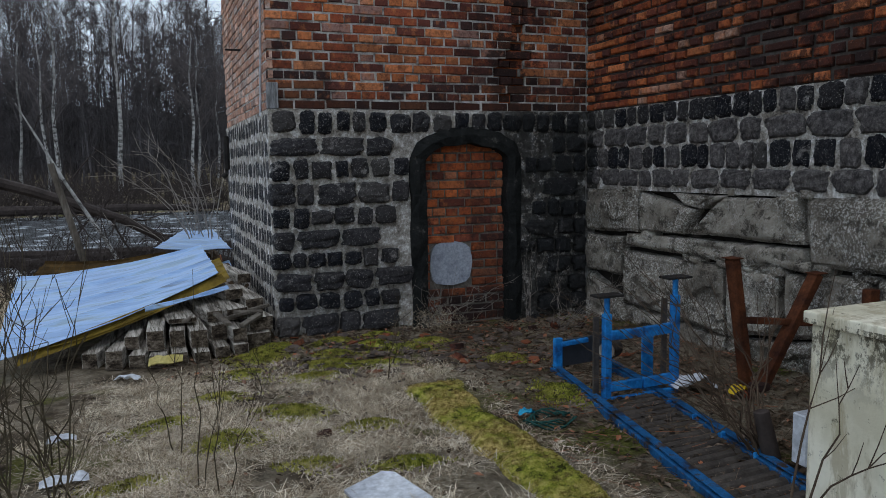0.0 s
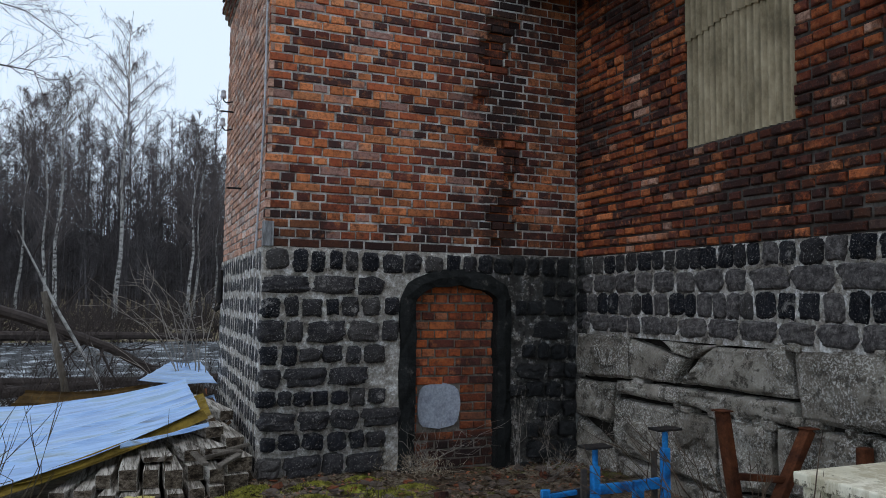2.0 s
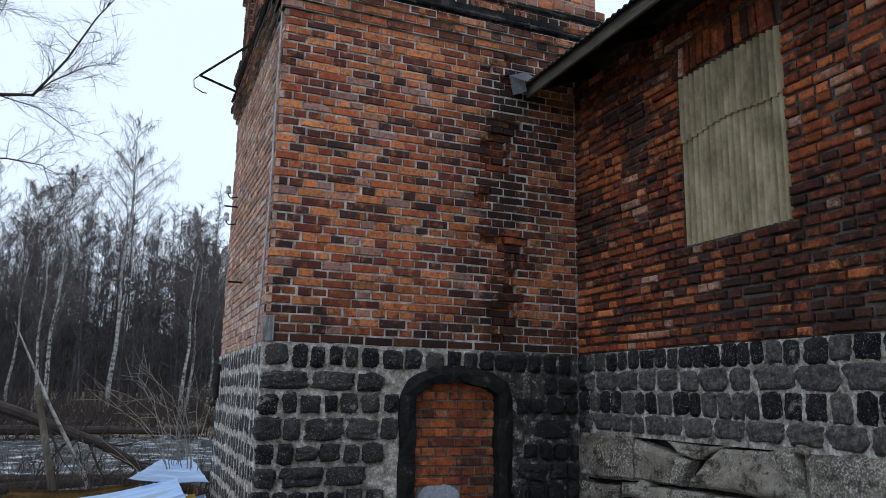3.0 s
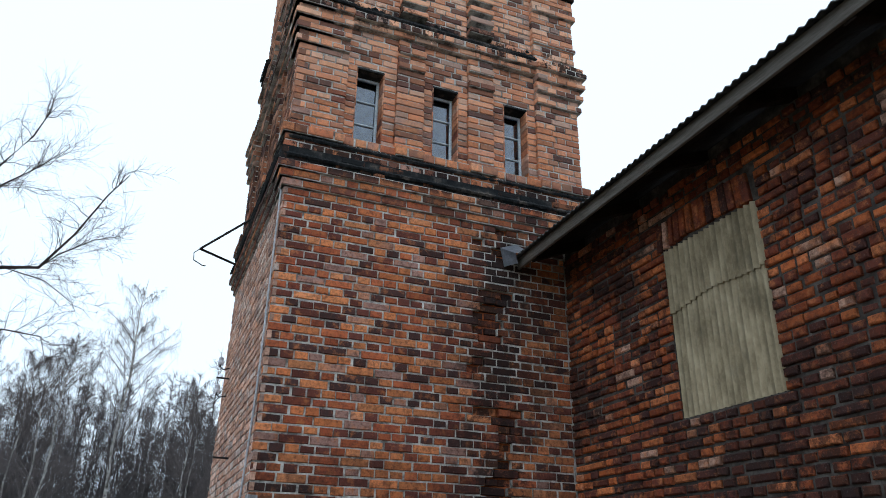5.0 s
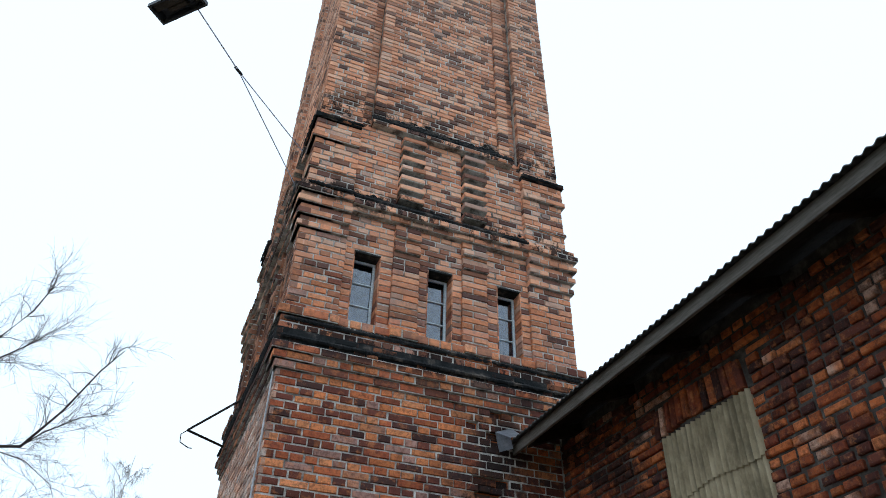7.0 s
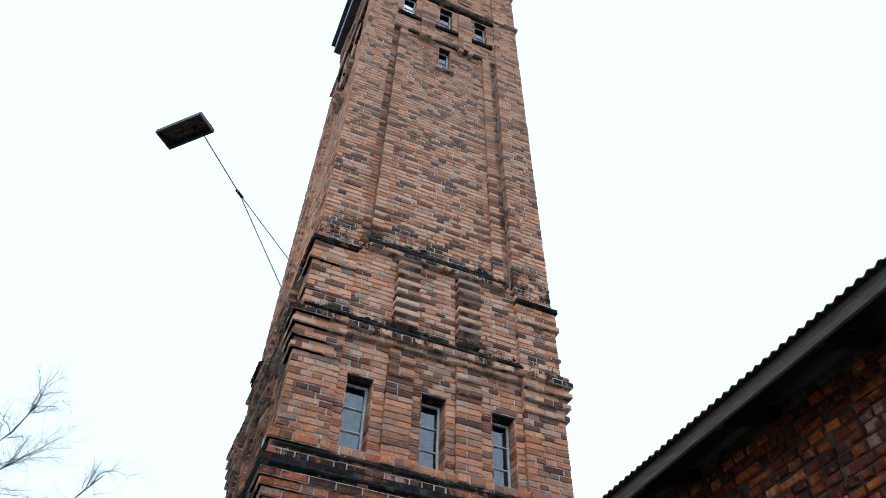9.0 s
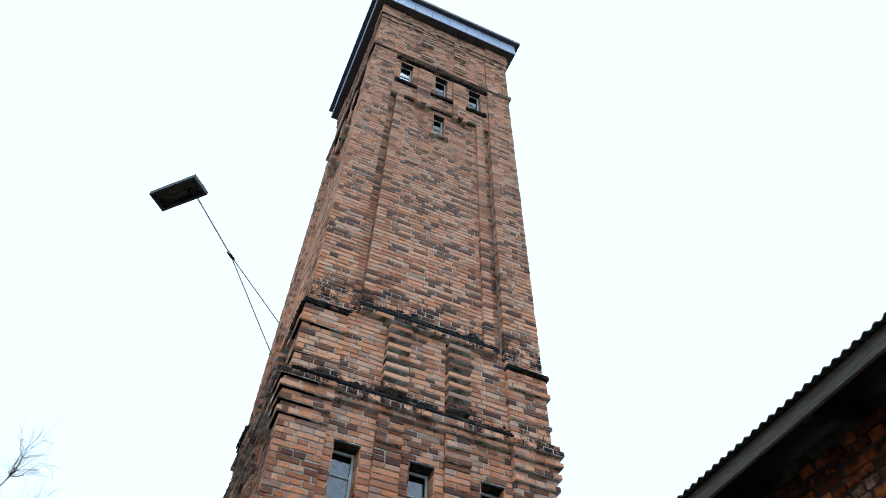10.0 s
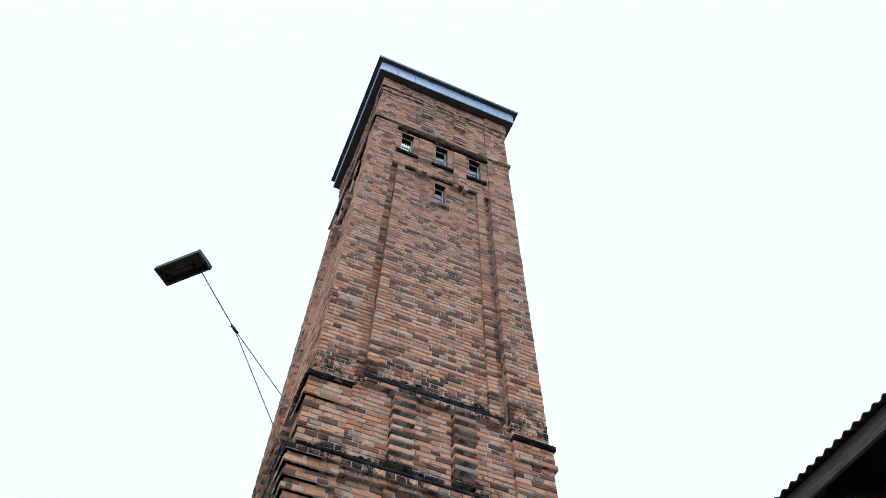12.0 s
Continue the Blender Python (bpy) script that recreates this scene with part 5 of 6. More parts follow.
sheet("roofing_sheet", ((-0.32, 2.6, 0.06), (-0.02, 2.7, 0.10), (-0.02, 3.5, 0.22), (-0.3, 3.5, 0.2)), M_SHEET, "narrow strip of pale-blue roofing metal", 2, 0.01, 0.02)
sheet("roofing_sheet", ((-2.4, 3.2, -0.05), (-0.9, 3.4, 0.08), (-0.75, 4.0, 0.30), (-2.1, 3.9, 0.28)), M_RUSTSHEET, "curled rust-brown roofing sheet standing on edge", 6, 0.03, 0.06)
sheet("roofing_sheet", ((-1.0, -0.2, 0.33), (-0.36, 0.12, 0.40), (-0.37, 0.18, 0.42), (-1.0, -0.14, 0.35)), M_SHEET, "narrow strip of pale-blue roofing metal", 1, 0.004, 0.01)


def beam(x, y, z, w, h, length, turn, tilt=0.0, notch=False):
    b = Buf()
    b.box((-w / 2, 0, 0), (w / 2, length, h))
    b = bevelled(b, 0.004)
    m = pose(x, y, z, rng.uniform(-1.5, 1.5), 0, turn)
    for i, p in enumerate(b.v):
        q = Vector(p) + 0.006 * noise.noise_vector(Vector(p) * 9 + Vector((x, y, 0)))
        b.v[i] = tuple(m @ q)
    ob = single("timber_beam", b, M_BEAM, "weathered grey timber beam, sawn end showing", "timber", "stacked old beams")
    return ob


for x, y, z, w, h, L, turn in (
        (-1.38, -0.36, -0.03, 0.10, 0.12, 1.3, -16), (-1.22, -0.44, -0.03, 0.11, 0.14, 1.3, -9), (-1.07, -0.46, -0.03, 0.11, 0.10, 1.3, -12), (-1.10, -0.30, 0.072, 0.10, 0.10, 1.3, -6),
        (-0.93, -0.50, -0.03, 0.12, 0.09, 1.3, -5), (-0.78, -0.47, -0.03, 0.11, 0.09, 1.3, 1), (-0.63, -0.50, -0.03, 0.11, 0.085, 1.3, 2), (-0.94, -0.38, 0.065, 0.12, 0.15, 1.3, -3), (-0.79, -0.34, 0.065, 0.105, 0.13, 1.3, -4), (-0.64, -0.40, 0.06, 0.12, 0.135, 1.3, 3),
        (-0.48, -0.40, -0.03, 0.11, 0.085, 1.3, 5), (-0.34, -0.36, -0.03, 0.11, 0.08, 1.3, 1), (-0.48, -0.20, 0.06, 0.12, 0.12, 1.3, 8), (-0.34, -0.32, 0.055, 0.11, 0.11, 1.5, 9), (-0.74, -0.20, 0.215, 0.20, 0.04, 1.2, 5), (-0.50, -0.12, 0.185, 0.12, 0.09, 1.3, 12),
        (-0.19, -0.22, -0.03, 0.18, 0.12, 1.5, 1), (-0.16, -0.18, 0.095, 0.19, 0.11, 1.6, 10), (-0.33, -0.12, 0.19, 0.17, 0.09, 1.5, 16), (-0.17, 0.1, 0.21, 0.15, 0.10, 1.5, 6), (-0.31, 0.25, 0.285, 0.15, 0.09, 1.3, 16), (-0.15, 0.9, 0.315, 0.12, 0.09, 1.5, 7), (-0.9, 0.5, 0.18, 0.16, 0.12, 1.4, -4), (-1.4, 0.4, 0.08, 0.16, 0.12, 1.4, 10)):
    beam(x, y, z, w, h, L, turn)
for k in range(9):
    b = Buf()
    x, y = rng.uniform(-0.75, -0.12), rng.uniform(-0.3, 0.1)
    b.box((-0.02, -0.12, 0), (0.03, 0.12, 0.025))
    m = pose(x, y, rng.uniform(0.19, 0.24), rng.uniform(-12, 12), rng.uniform(-20, 20), rng.uniform(0, 180))
    b.v = [tuple(m @ Vector(p)) for p in b.v]
    single("wood_scrap", bevelled(b, 0.004), M_WOOD, "short splintered piece of grey wood on the beams", "wood scrap", "wood scraps")
rub = Buf()
for k in range(260):
    y = rng.uniform(0.4, 5.2)
    x = rng.uniform(-0.16, -0.03) - rng.random() * 0.25 * min(1, y)
    s = rng.uniform(0.02, 0.07)
    m = pose(x, y, max(ground_z(x, y), -0.1) + rng.uniform(0, 0.32), rng.uniform(0, 360), rng.uniform(0, 360), 0)
    rub.box((-s, -s * 0.7, -s * 0.5), (s, s * 0.7, s * 0.5), m)
single("rubble", rub, M_LITTER, "heap of broken wood and rubble against the tower", "rubble", kind="stuff")
ye = Buf()
out = [(-0.11, 0.0), (-0.05, 0.015), (0.03, 0.0), (0.12, 0.01), (0.13, 0.06), (0.05, 0.075), (0.0, 0.07), (-0.04, 0.085), (-0.1, 0.06)]
ye.add([(x, y, z) for z in (0, 0.012) for x, y in out], [tuple(range(9))[::-1], tuple(range(9, 18))] + [(k, (k + 1) % 9, 9 + (k + 1) % 9, 9 + k) for k in range(9)])
yo = single("foam_piece", ye, M_YELLOW, "broken piece of pale yellow board on the grass", "debris")
yo.matrix_basis = pose(-0.89, -0.56, 0.0, 42, 0, 6)

# ---- roller conveyor in blue paint ----
conveyor = thing("roller_conveyor", "rusting blue roller conveyor with an upright frame, lying in brush", "conveyor")
RX0, RX1 = Vector((1.51, -1.80, -0.045)), Vector((1.14, -3.75, -0.045))
ALONG = (RX1 - RX0).normalized()
ACROSS = Vector((0.42, 0.02, 0.0))


def beam_between(a, b, w, h, up=Vector((0, 0, 1)), r=0.004):
    """A bar of width w and height h from a to b."""
    a, b = Vector(a), Vector(b)
    y = (b - a).normalized()
    x = y.cross(up).normalized()
    z = x.cross(y)
    m = Matrix.Translation(a) @ Matrix((x, y, z)).transposed().to_4x4()
    q = Buf()
    q.box((-w / 2, 0, -h / 2), (w / 2, (b - a).length, h / 2), m)
    return bevelled(q, r)


END = RX1 + ALONG * 0.6
for o in (Vector((0, 0, 0)), ACROSS):
    part("rail", beam_between(RX0 + o + Vector((0, 0, 0.02)), END + o + Vector((0, 0, 0.02)), 0.03, 0.07), M_BLUEWORN, conveyor)
    part("rail_flange", beam_between(RX0 + o + Vector((0.02, 0, 0.068)), END + o + Vector((0.02, 0, 0.068)), 0.045, 0.008, r=0.002), M_BLUEWORN, conveyor)
for k in range(24):
    s = 0.75 + k * 0.068
    b = Buf()
    p = RX0 + ALONG * s
    b.tube([p + Vector((0.02, 0, 0.02)), p + ACROSS + Vector((-0.02, 0, 0.02))], 0.028, 10)
    part("roller", b, M_ROLLER, conveyor)
for k in range(7):
    p = RX0 + ALONG * (0.95 + 0.27 * k) + ACROSS
    part("bracket", beam_between(p + Vector((-0.012, 0, -0.04)), p + Vector((-0.012, 0, 0.075)), 0.025, 0.012, Vector((0, 1, 0)), 0.002), M_BLUE, conveyor)
for x, top, y in ((1.475, 0.50, -2.48), (1.925, 0.58, -2.52)):
    part("upright", beam_between((x, y, -0.04), (x, y, top), 0.045, 0.045, Vector((0, 1, 0))), M_BLUE, conveyor)
    part("upright", beam_between((x - 0.05, y + 0.035, -0.04), (x - 0.05, y + 0.035, top - 0.02), 0.04, 0.012, Vector((0, 1, 0)), 0.002), M_ROLLER, conveyor, "bare rusty angle iron")
    b = Buf()
    b.tube([(x, y, top - 0.05), (x, y, top + 0.10)], 0.017, 10)
    part("spindle", b, M_BLUE, conveyor)
    b = Buf()
    b.box((x - 0.085, y - 0.05, top + 0.10), (x + 0.085, y + 0.05, top + 0.113))
    part("head_plate", bevelled(b, 0.003), M_IRON, conveyor)
for z, mid in ((0.375, True), (0.07, True), (-0.02, False)):
    part("crossbar", beam_between((1.49, -2.50, z), (1.70, -2.505, z), 0.03, 0.055), M_BLUE, conveyor)
    part("crossbar", beam_between((1.715, -2.505, z), (1.91, -2.52, z + 0.01), 0.03, 0.06), M_BLUE, conveyor)
part("end_post", beam_between((1.53, -1.84, -0.05), (1.53, -1.84, 0.215), 0.06, 0.03, Vector((0, 1, 0))), M_BLUE, conveyor)
part("end_plate", beam_between((1.55, -1.82, 0.10), (1.98, -1.80, 0.11), 0.012, 0.18), M_DARKMETAL, conveyor, "dark sheet end plate")
part("end_bar", beam_between((1.55, -1.85, 0.17), (1.76, -1.84, 0.18), 0.03, 0.03), M_BLUE, conveyor)
part("side_plate", beam_between((1.93, -2.2, 0.12), (2.02, -2.2, 0.12), 0.012, 0.28), M_BLUE, conveyor)
b = Buf()
b.tube([(1.72, -2.12, 0.17), (1.86, -2.0, 0.15)], [0.06, 0.06], 18, False)
b.tube([(1.86, -2.0, 0.15), (1.72, -2.12, 0.17)], [0.038, 0.038], 18, False)
part("pipe_end", b, M_ROLLER, conveyor, "open pipe end with yellowed rim")
b = Buf()
b.tube([(1.71, -2.13, 0.171), (1.725, -2.116, 0.17)], [0.052, 0.052], 18, True)
part("pipe_rim", b, M_BRANCH, conveyor)

# ---- rusty trestle ----
trestle = thing("rusty_trestle", "rust-red steel trestle leaning by the granite wall", "trestle")
part("leg", beam_between((2.42, -2.60, -0.06), (2.275, -2.6, 0.78), 0.055, 0.075, Vector((0, 1, 0))), M_RUST, trestle)
part("leg", beam_between((2.40, -2.68, -0.08), (2.84, -2.7, 0.66), 0.055, 0.075, Vector((0, 1, 0))), M_RUST, trestle)
part("crossbar", beam_between((2.33, -2.62, 0.41), (2.86, -2.74, 0.36), 0.03, 0.04), M_RUST, trestle)
for a in ((2.275, -2.6, 0.782), (2.845, -2.7, 0.664)):
    b = Buf()
    b.box((a[0] - 0.045, a[1] - 0.045, a[2]), (a[0] + 0.045, a[1] + 0.045, a[2] + 0.008))
    part("top_plate", bevelled(b, 0.002), M_RUST, trestle)
part("stub", beam_between((2.86, -3.06, -0.1), (2.86, -3.06, 0.62), 0.075, 0.06, Vector((0, 1, 0))), M_RUST, trestle)

# ---- concrete cabinet ----
cab = thing("concrete_cabinet", "pale concrete cabinet with a slab lid, stained by algae", "cabinet")
b = Buf()
b.box((1.47, -4.95, -0.15), (2.25, -3.89, 0.72))
part("body", bevelled(b, 0.012, 2), M_CABINET, cab)
b = Buf()
b.box((1.445, -4.98, 0.722), (2.28, -3.87, 0.772))
part("lid", bevelled(b, 0.008, 2), M_CABINET, cab, "concrete slab lid")

# ---- lamp on a wire bracket, irons and conduit on the tower ----
lamp = thing("street_lamp", "dark street-lamp housing on a thin rod bracket from the tower", "lamp")
EYE_L = Vector((-0.872, -6.277, 1.565))
joint = EYE_L + 9.0 * Vector((-0.0163, 0.6770, 0.7358))
head = Vector((-1.753, -0.817, 8.15))
a1, a2 = Vector((-0.05, 0.49, 7.88)), Vector((-0.06, 0.60, 7.42))
for p, q, r in ((a1, joint, 0.007), (a2, joint, 0.007), (joint, head + Vector((0.2, -0.02, 0.03)), 0.008)):
    b = Buf()
    b.tube([p, q], r, 6)
    part("rod", b, M_WIRE, lamp)
b = Buf()
b.tube([joint - (joint - a1).normalized() * 0.06, joint + (joint - a1).normalized() * 0.06], 0.018, 8)
part("clamp", b, M_IRON, lamp)
for p in (a1, a2):
    b = Buf()
    b.box(p - Vector((0.02, 0.05, 0.06)), p + Vector((0.06, 0.05, 0.06)))
    part("wall_plate", bevelled(b, 0.006), M_IRON, lamp)
m = Matrix.Translation(head) @ Euler((radians(0), radians(-3), radians(-46))).to_matrix().to_4x4()
sh = Buf()
prof = [(-0.285, 0.125), (0.285, 0.125), (0.285, -0.125), (-0.285, -0.125)]
topp = [(-0.26, 0.085), (0.25, 0.095), (0.25, -0.095), (-0.26, -0.085)]
inn = [(-0.262, 0.102), (0.262, 0.102), (0.262, -0.102), (-0.262, -0.102)]
v = [m @ Vector((x, y, 0)) for x, y in prof] + [m @ Vector((x, y, 0.05)) for x, y in prof] + [m @ Vector((x, y, 0.12)) for x, y in topp] + [m @ Vector((x, y, 0)) for x, y in inn] + [m @ Vector((x * 0.9, y * 0.9, 0.08)) for x, y in inn]
f = [(a + k, a + (k + 1) % 4, c + (k + 1) % 4, c + k) for a, c in ((0, 4), (4, 8), (12, 0), (16, 12)) for k in range(4)] + [(8, 9, 10, 11), (16, 17, 18, 19)]
sh.add([tuple(p) for p in v], f)
part("housing", sh, M_DARKMETAL, lamp, "rectangular dark metal housing, open below")
b = Buf()
b.tube([m @ Vector((-0.12, 0.02, 0.05)), m @ Vector((0.1, 0.02, 0.05))], 0.035, 10)
part("lamp_tube", b, M_ROLLER, lamp)
b = Buf()
b.box((-0.24, -0.1, 0.012), (0.24, -0.02, 0.02), m)
part("gear_plate", b, M_ROLLER, lamp)

iron = thing("wall_bracket", "triangular iron bracket on the tower's corbelled string", "bracket")
tip = Vector((-0.549, 2.3, 4.94))
for p in (Vector((-0.07, 2.0, 5.27)), Vector((-0.07, 2.66, 4.95))):
    b = Buf()
    b.tube([p, tip], 0.014, 6)
    part("rod", b, M_IRON, iron)
b = Buf()
b.tube([tip, tip + Vector((-0.06, 0, -0.06)), tip + Vector((-0.05, 0, -0.15)), tip + Vector((0.05, 0, -0.2)), tip + Vector((0.09, 0, -0.2))], 0.006, 6)
part("hook", b, M_IRON, iron)
for z in (3.68, 3.36):
    ins = thing("insulator", "white porcelain insulator on a bent iron pin", "insulator", "insulators on the tower")
    b = Buf()
    b.tube([(0.0, 2.6, z - 0.03), (-0.08, 2.6, z - 0.05), (-0.11, 2.6, z - 0.02), (-0.11, 2.6, z + 0.02)], 0.008, 6)
    part("pin", b, M_IRON, ins)
    b = Buf()
    b.tube([(-0.11, 2.6, z), (-0.11, 2.6, z + 0.02), (-0.11, 2.6, z + 0.05), (-0.11, 2.6, z + 0.08), (-0.11, 2.6, z + 0.095)], [0.03, 0.035, 0.024, 0.028, 0.012], 12)
    part("porcelain", b, M_WHITE, ins)
for z, y in ((3.53, 2.6), (2.52, 1.65)):
    b = Buf()
    b.tube([(0.01, y, z), (-0.14, y, z)], 0.01, 6)
    single("iron_pin", b, M_IRON, "short iron pin driven into the brickwork", "pin", "iron pins")
b = Buf()
b.tube([(-0.012, 0.10 + 0.012 * math.sin(k * 1.3) + 0.3 * max(0, 1 - k / 5) ** 2, 1.80 + 0.33 * k) for k in range(10)], 0.009, 6)
single("conduit", b, M_WHITE, "thin pale cable running up the tower's flank", "cable")
b = Buf()
b.tube([(-0.075, 2.62, 1.72), (-0.075, 2.62, 1.36), (-0.09, 2.62, 1.30), (-0.13, 2.62, 1.27)], 0.03, 8)
single("drain_pipe", b, M_IRON, "short black drain pipe on the stone base", "pipe")


# ---- ground cover ----
def blade(buf, p, way, length, width, lift):
    """One blade of grass, bent over."""
    p, way = Vector(p), Vector((math.cos(way), math.sin(way), 0))
    side = Vector((-way.y, way.x, 0)) * width
    a = p + way * length * 0.45 + Vector((0, 0, lift))
    b = p + way * length + Vector((0, 0, lift * rng.uniform(-0.1, 0.9)))
    b.z = max(b.z, ground_z(b.x, b.y) + 0.003)
    buf.add([tuple(p - side), tuple(p + side), tuple(a + side * 0.8), tuple(a - side * 0.8), tuple(b)], [(0, 1, 2, 3), (3, 2, 4)])


STRIP = lambda y: (0.455 + 0.05 * noise.noise(Vector((y * 3.2, 0, 1))), 0.85 + 0.04 * (y + 1.8) + 0.06 * noise.noise(Vector((y * 3.7, 4, 1))))


def on_strip(x, y):
    return -3.9 < y < -1.72 and STRIP(y)[0] + 0.035 < x < STRIP(y)[1] - 0.01


MOSSY = [(-0.25, -1.96, 0.22, 0.17), (0.2, -0.98, 0.2, 0.14), (0.5, -1.12, 0.26, 0.12), (-0.25, -0.55, 0.2, 0.2), (-0.4, -1.0, 0.15, 0.15), (0.02, -1.25, 0.22, 0.12), (-0.65, -2.3, 0.22, 0.14), (-0.95, -1.9, 0.2, 0.1), (-0.6, -1.5, 0.18, 0.1), (0.1, -2.3, 0.2, 0.08), (1.3, -2.25, 0.15, 0.2), (-1.1, -2.6, 0.2, 0.12), (0.1, -2.9, 0.2, 0.07), (0.85, -0.75, 0.25, 0.12), (0.35, -0.35, 0.2, 0.09), (0.75, -0.3, 0.16, 0.07), (1.1, -0.55, 0.18, 0.08), (0.3, -0.7, 0.16, 0.1), (0.62, -0.55, 0.14, 0.08), (-0.1, -0.3, 0.2, 0.1), (1.35, -1.4, 0.2, 0.12), (-0.3, -2.75, 0.15, 0.09)]


def moss_at(x, y):
    return max([0.0] + [1 - ((x - a) / r) ** 2 - ((y - b) / s) ** 2 for a, b, r, s in MOSSY])


grass = Buf()
for k in range(170000):
    y = -0.7 - 3.6 * rng.random() ** 0.85
    x = rng.uniform(-2.4, 1.15)
    d = noise.noise(Vector((x * 1.6, y * 1.6, 9))) + 0.5 * noise.noise(Vector((x * 5, y * 5, 3)))
    edge = min(1, max(0, (-0.55 - y) / 1.0)) * min(1, max(0.0, (0.98 - x) / 0.5)) * min(1, max(0.2, (x + 1.7) / 0.6))
    if on_strip(x, y) or rng.random() > edge * (0.75 + 1.5 * d) or rng.random() < moss_at(x, y) * 0.9:
        continue
    g = 1.2 * noise.noise(Vector((x * 2.4, y * 2.4, 1))) * 3.1 + rng.gauss(0, 1.7)
    blade(grass, (x, y, ground_z(x, y) + rng.uniform(-0.004, 0.02)), g, rng.uniform(0.03, 0.16), rng.uniform(0.0006, 0.0018), 0.003 + 0.035 * rng.random() ** 3)
for k in range(7000):
    y = rng.uniform(0.3, 9)
    x = rng.uniform(-4.2, -1.6) - 0.05 * y
    blade(grass, (x, y, ground_z(x, y)), rng.uniform(0, 6.28), rng.uniform(0.1, 0.3), 0.004, rng.uniform(0.02, 0.2))
single("dry_grass", grass, M_STRAW, "matted dry straw-coloured grass on the ground", "grass", kind="stuff")

moss = Buf()
tuft = lambda p, h, w: moss.add([(p[0] + w * math.cos(t), p[1] + w * math.sin(t), p[2]) for t in (0, 2.09, 4.19)] + [(p[0] + rng.uniform(-w, w), p[1] + rng.uniform(-w, w), p[2] + h)], [(0, 1, 3), (1, 2, 3), (2, 0, 3)])
for a, b, r, s in MOSSY:
    n = 18
    o = len(moss.v)
    moss.add([(a + r * (i / n * 2 - 1), b + s * (j / n * 2 - 1), ground_z(a + r * (i / n * 2 - 1), b + s * (j / n * 2 - 1)) + 0.016 * (1 - ((i / n * 2 - 1) ** 2 + (j / n * 2 - 1) ** 2) * 1.3) - 0.008 + 0.034 * noise.noise(Vector((i * 0.35 + a * 9, j * 0.35, b * 5)))) for j in range(n + 1) for i in range(n + 1)], [(j * (n + 1) + i, j * (n + 1) + i + 1, (j + 1) * (n + 1) + i + 1, (j + 1) * (n + 1) + i) for j in range(n) for i in range(n)])
    for k in range(int(5200 * r * s * 20)):
        x, y = a + rng.uniform(-r, r) * 1.7, b + rng.uniform(-s, s) * 1.7
        q = ((x - a) / r) ** 2 + ((y - b) / s) ** 2
        if q < 0.5 + 2.2 * rng.random() * (0.6 + noise.noise(Vector((x * 9, y * 9, 2)))):
            tuft((x, y, ground_z(x, y) + 0.028 * max(0, 1 - q * 1.1)), rng.uniform(0.008, 0.02), 0.005)
single("moss_cushions", moss, M_GREENMOSS, "low yellow-green cushions of moss in the grass", "moss", kind="stuff")
kerb = Buf()
n, m = 90, 12
kv = []
for j in range(n + 1):
    y = -1.72 - 2.2 * j / n
    x0, x1 = STRIP(y)
    for i in range(m + 1):
        u = i / m
        edge = 1 - abs(2 * u - 1) ** 6
        hole = 0.05 * max(0, 1 - ((u - 0.35) / 0.25) ** 2 - ((y + 2.95) / 0.07) ** 2)
        kv.append((x0 + (x1 - x0) * u, y, ground_z(0.65, y) - 0.03 + 0.075 * edge * min(1, j / 6 + 0.2) + 0.03 * noise.noise(Vector((u * 4, y * 9, 3))) + 0.008 * noise.noise(Vector((u * 16, y * 40, 3))) - hole))
kerb.add(kv, [(j * (m + 1) + i, (j + 1) * (m + 1) + i, (j + 1) * (m + 1) + i + 1, j * (m + 1) + i + 1) for j in range(n) for i in range(m)])
kerb_t = thing("mossy_kerb", "long concrete kerb overgrown with yellow-green moss", "kerb")
part("moss_cover", kerb, M_MOSS, kerb_t)
moss = Buf()
for k in range(7000):
    j, i = rng.randrange(n), rng.randrange(m)
    p = Vector(kv[j * (m + 1) + i]).lerp(Vector(kv[(j + 1) * (m + 1) + i + 1]), rng.random())
    tuft(p, rng.uniform(0.004, 0.011), 0.005)
part("moss_tufts", moss, M_MOSS, kerb_t, kind="stuff")

leaves = Buf()
for k in range(9000):
    y = -3.9 * rng.random() ** 1.3
    x = rng.uniform(-0.9, 2.95)
    dark = max(min(1, (y + 1.7) / 0.8), min(1, (x - 0.85) / 0.2))
    if rng.random() > 0.12 + 0.88 * max(0, dark) or on_strip(x, y):
        continue
    s = rng.uniform(0.008, 0.028)
    m4 = pose(x, y, ground_z(x, y) + rng.uniform(0.004, 0.02), rng.uniform(-35, 35), rng.uniform(-35, 35), rng.uniform(0, 360))
    leaves.add([tuple(m4 @ Vector(p)) for p in ((-s, 0, 0), (0, -s * 0.55, s * 0.2), (s, 0, 0), (0, s * 0.55, s * 0.2))], [(0, 1, 2), (0, 2, 3)])
for k in range(2600):
    y, x = rng.uniform(-3.9, -0.1), rng.uniform(0.8, 2.9)
    if on_strip(x, y):
        continue
    a, L = rng.uniform(0, 6.28), rng.uniform(0.04, 0.2)
    p = Vector((x, y, ground_z(x, y) + 0.006))
    q = p + Vector((L * math.cos(a), L * math.sin(a), rng.uniform(0, 0.03)))
    leaves.tube([p, q], [0.0018, 0.001], 3, False)
single("leaf_litter", leaves, M_LITTER, "dead brown leaves and twigs over dark soil", "leaf litter", kind="stuff")


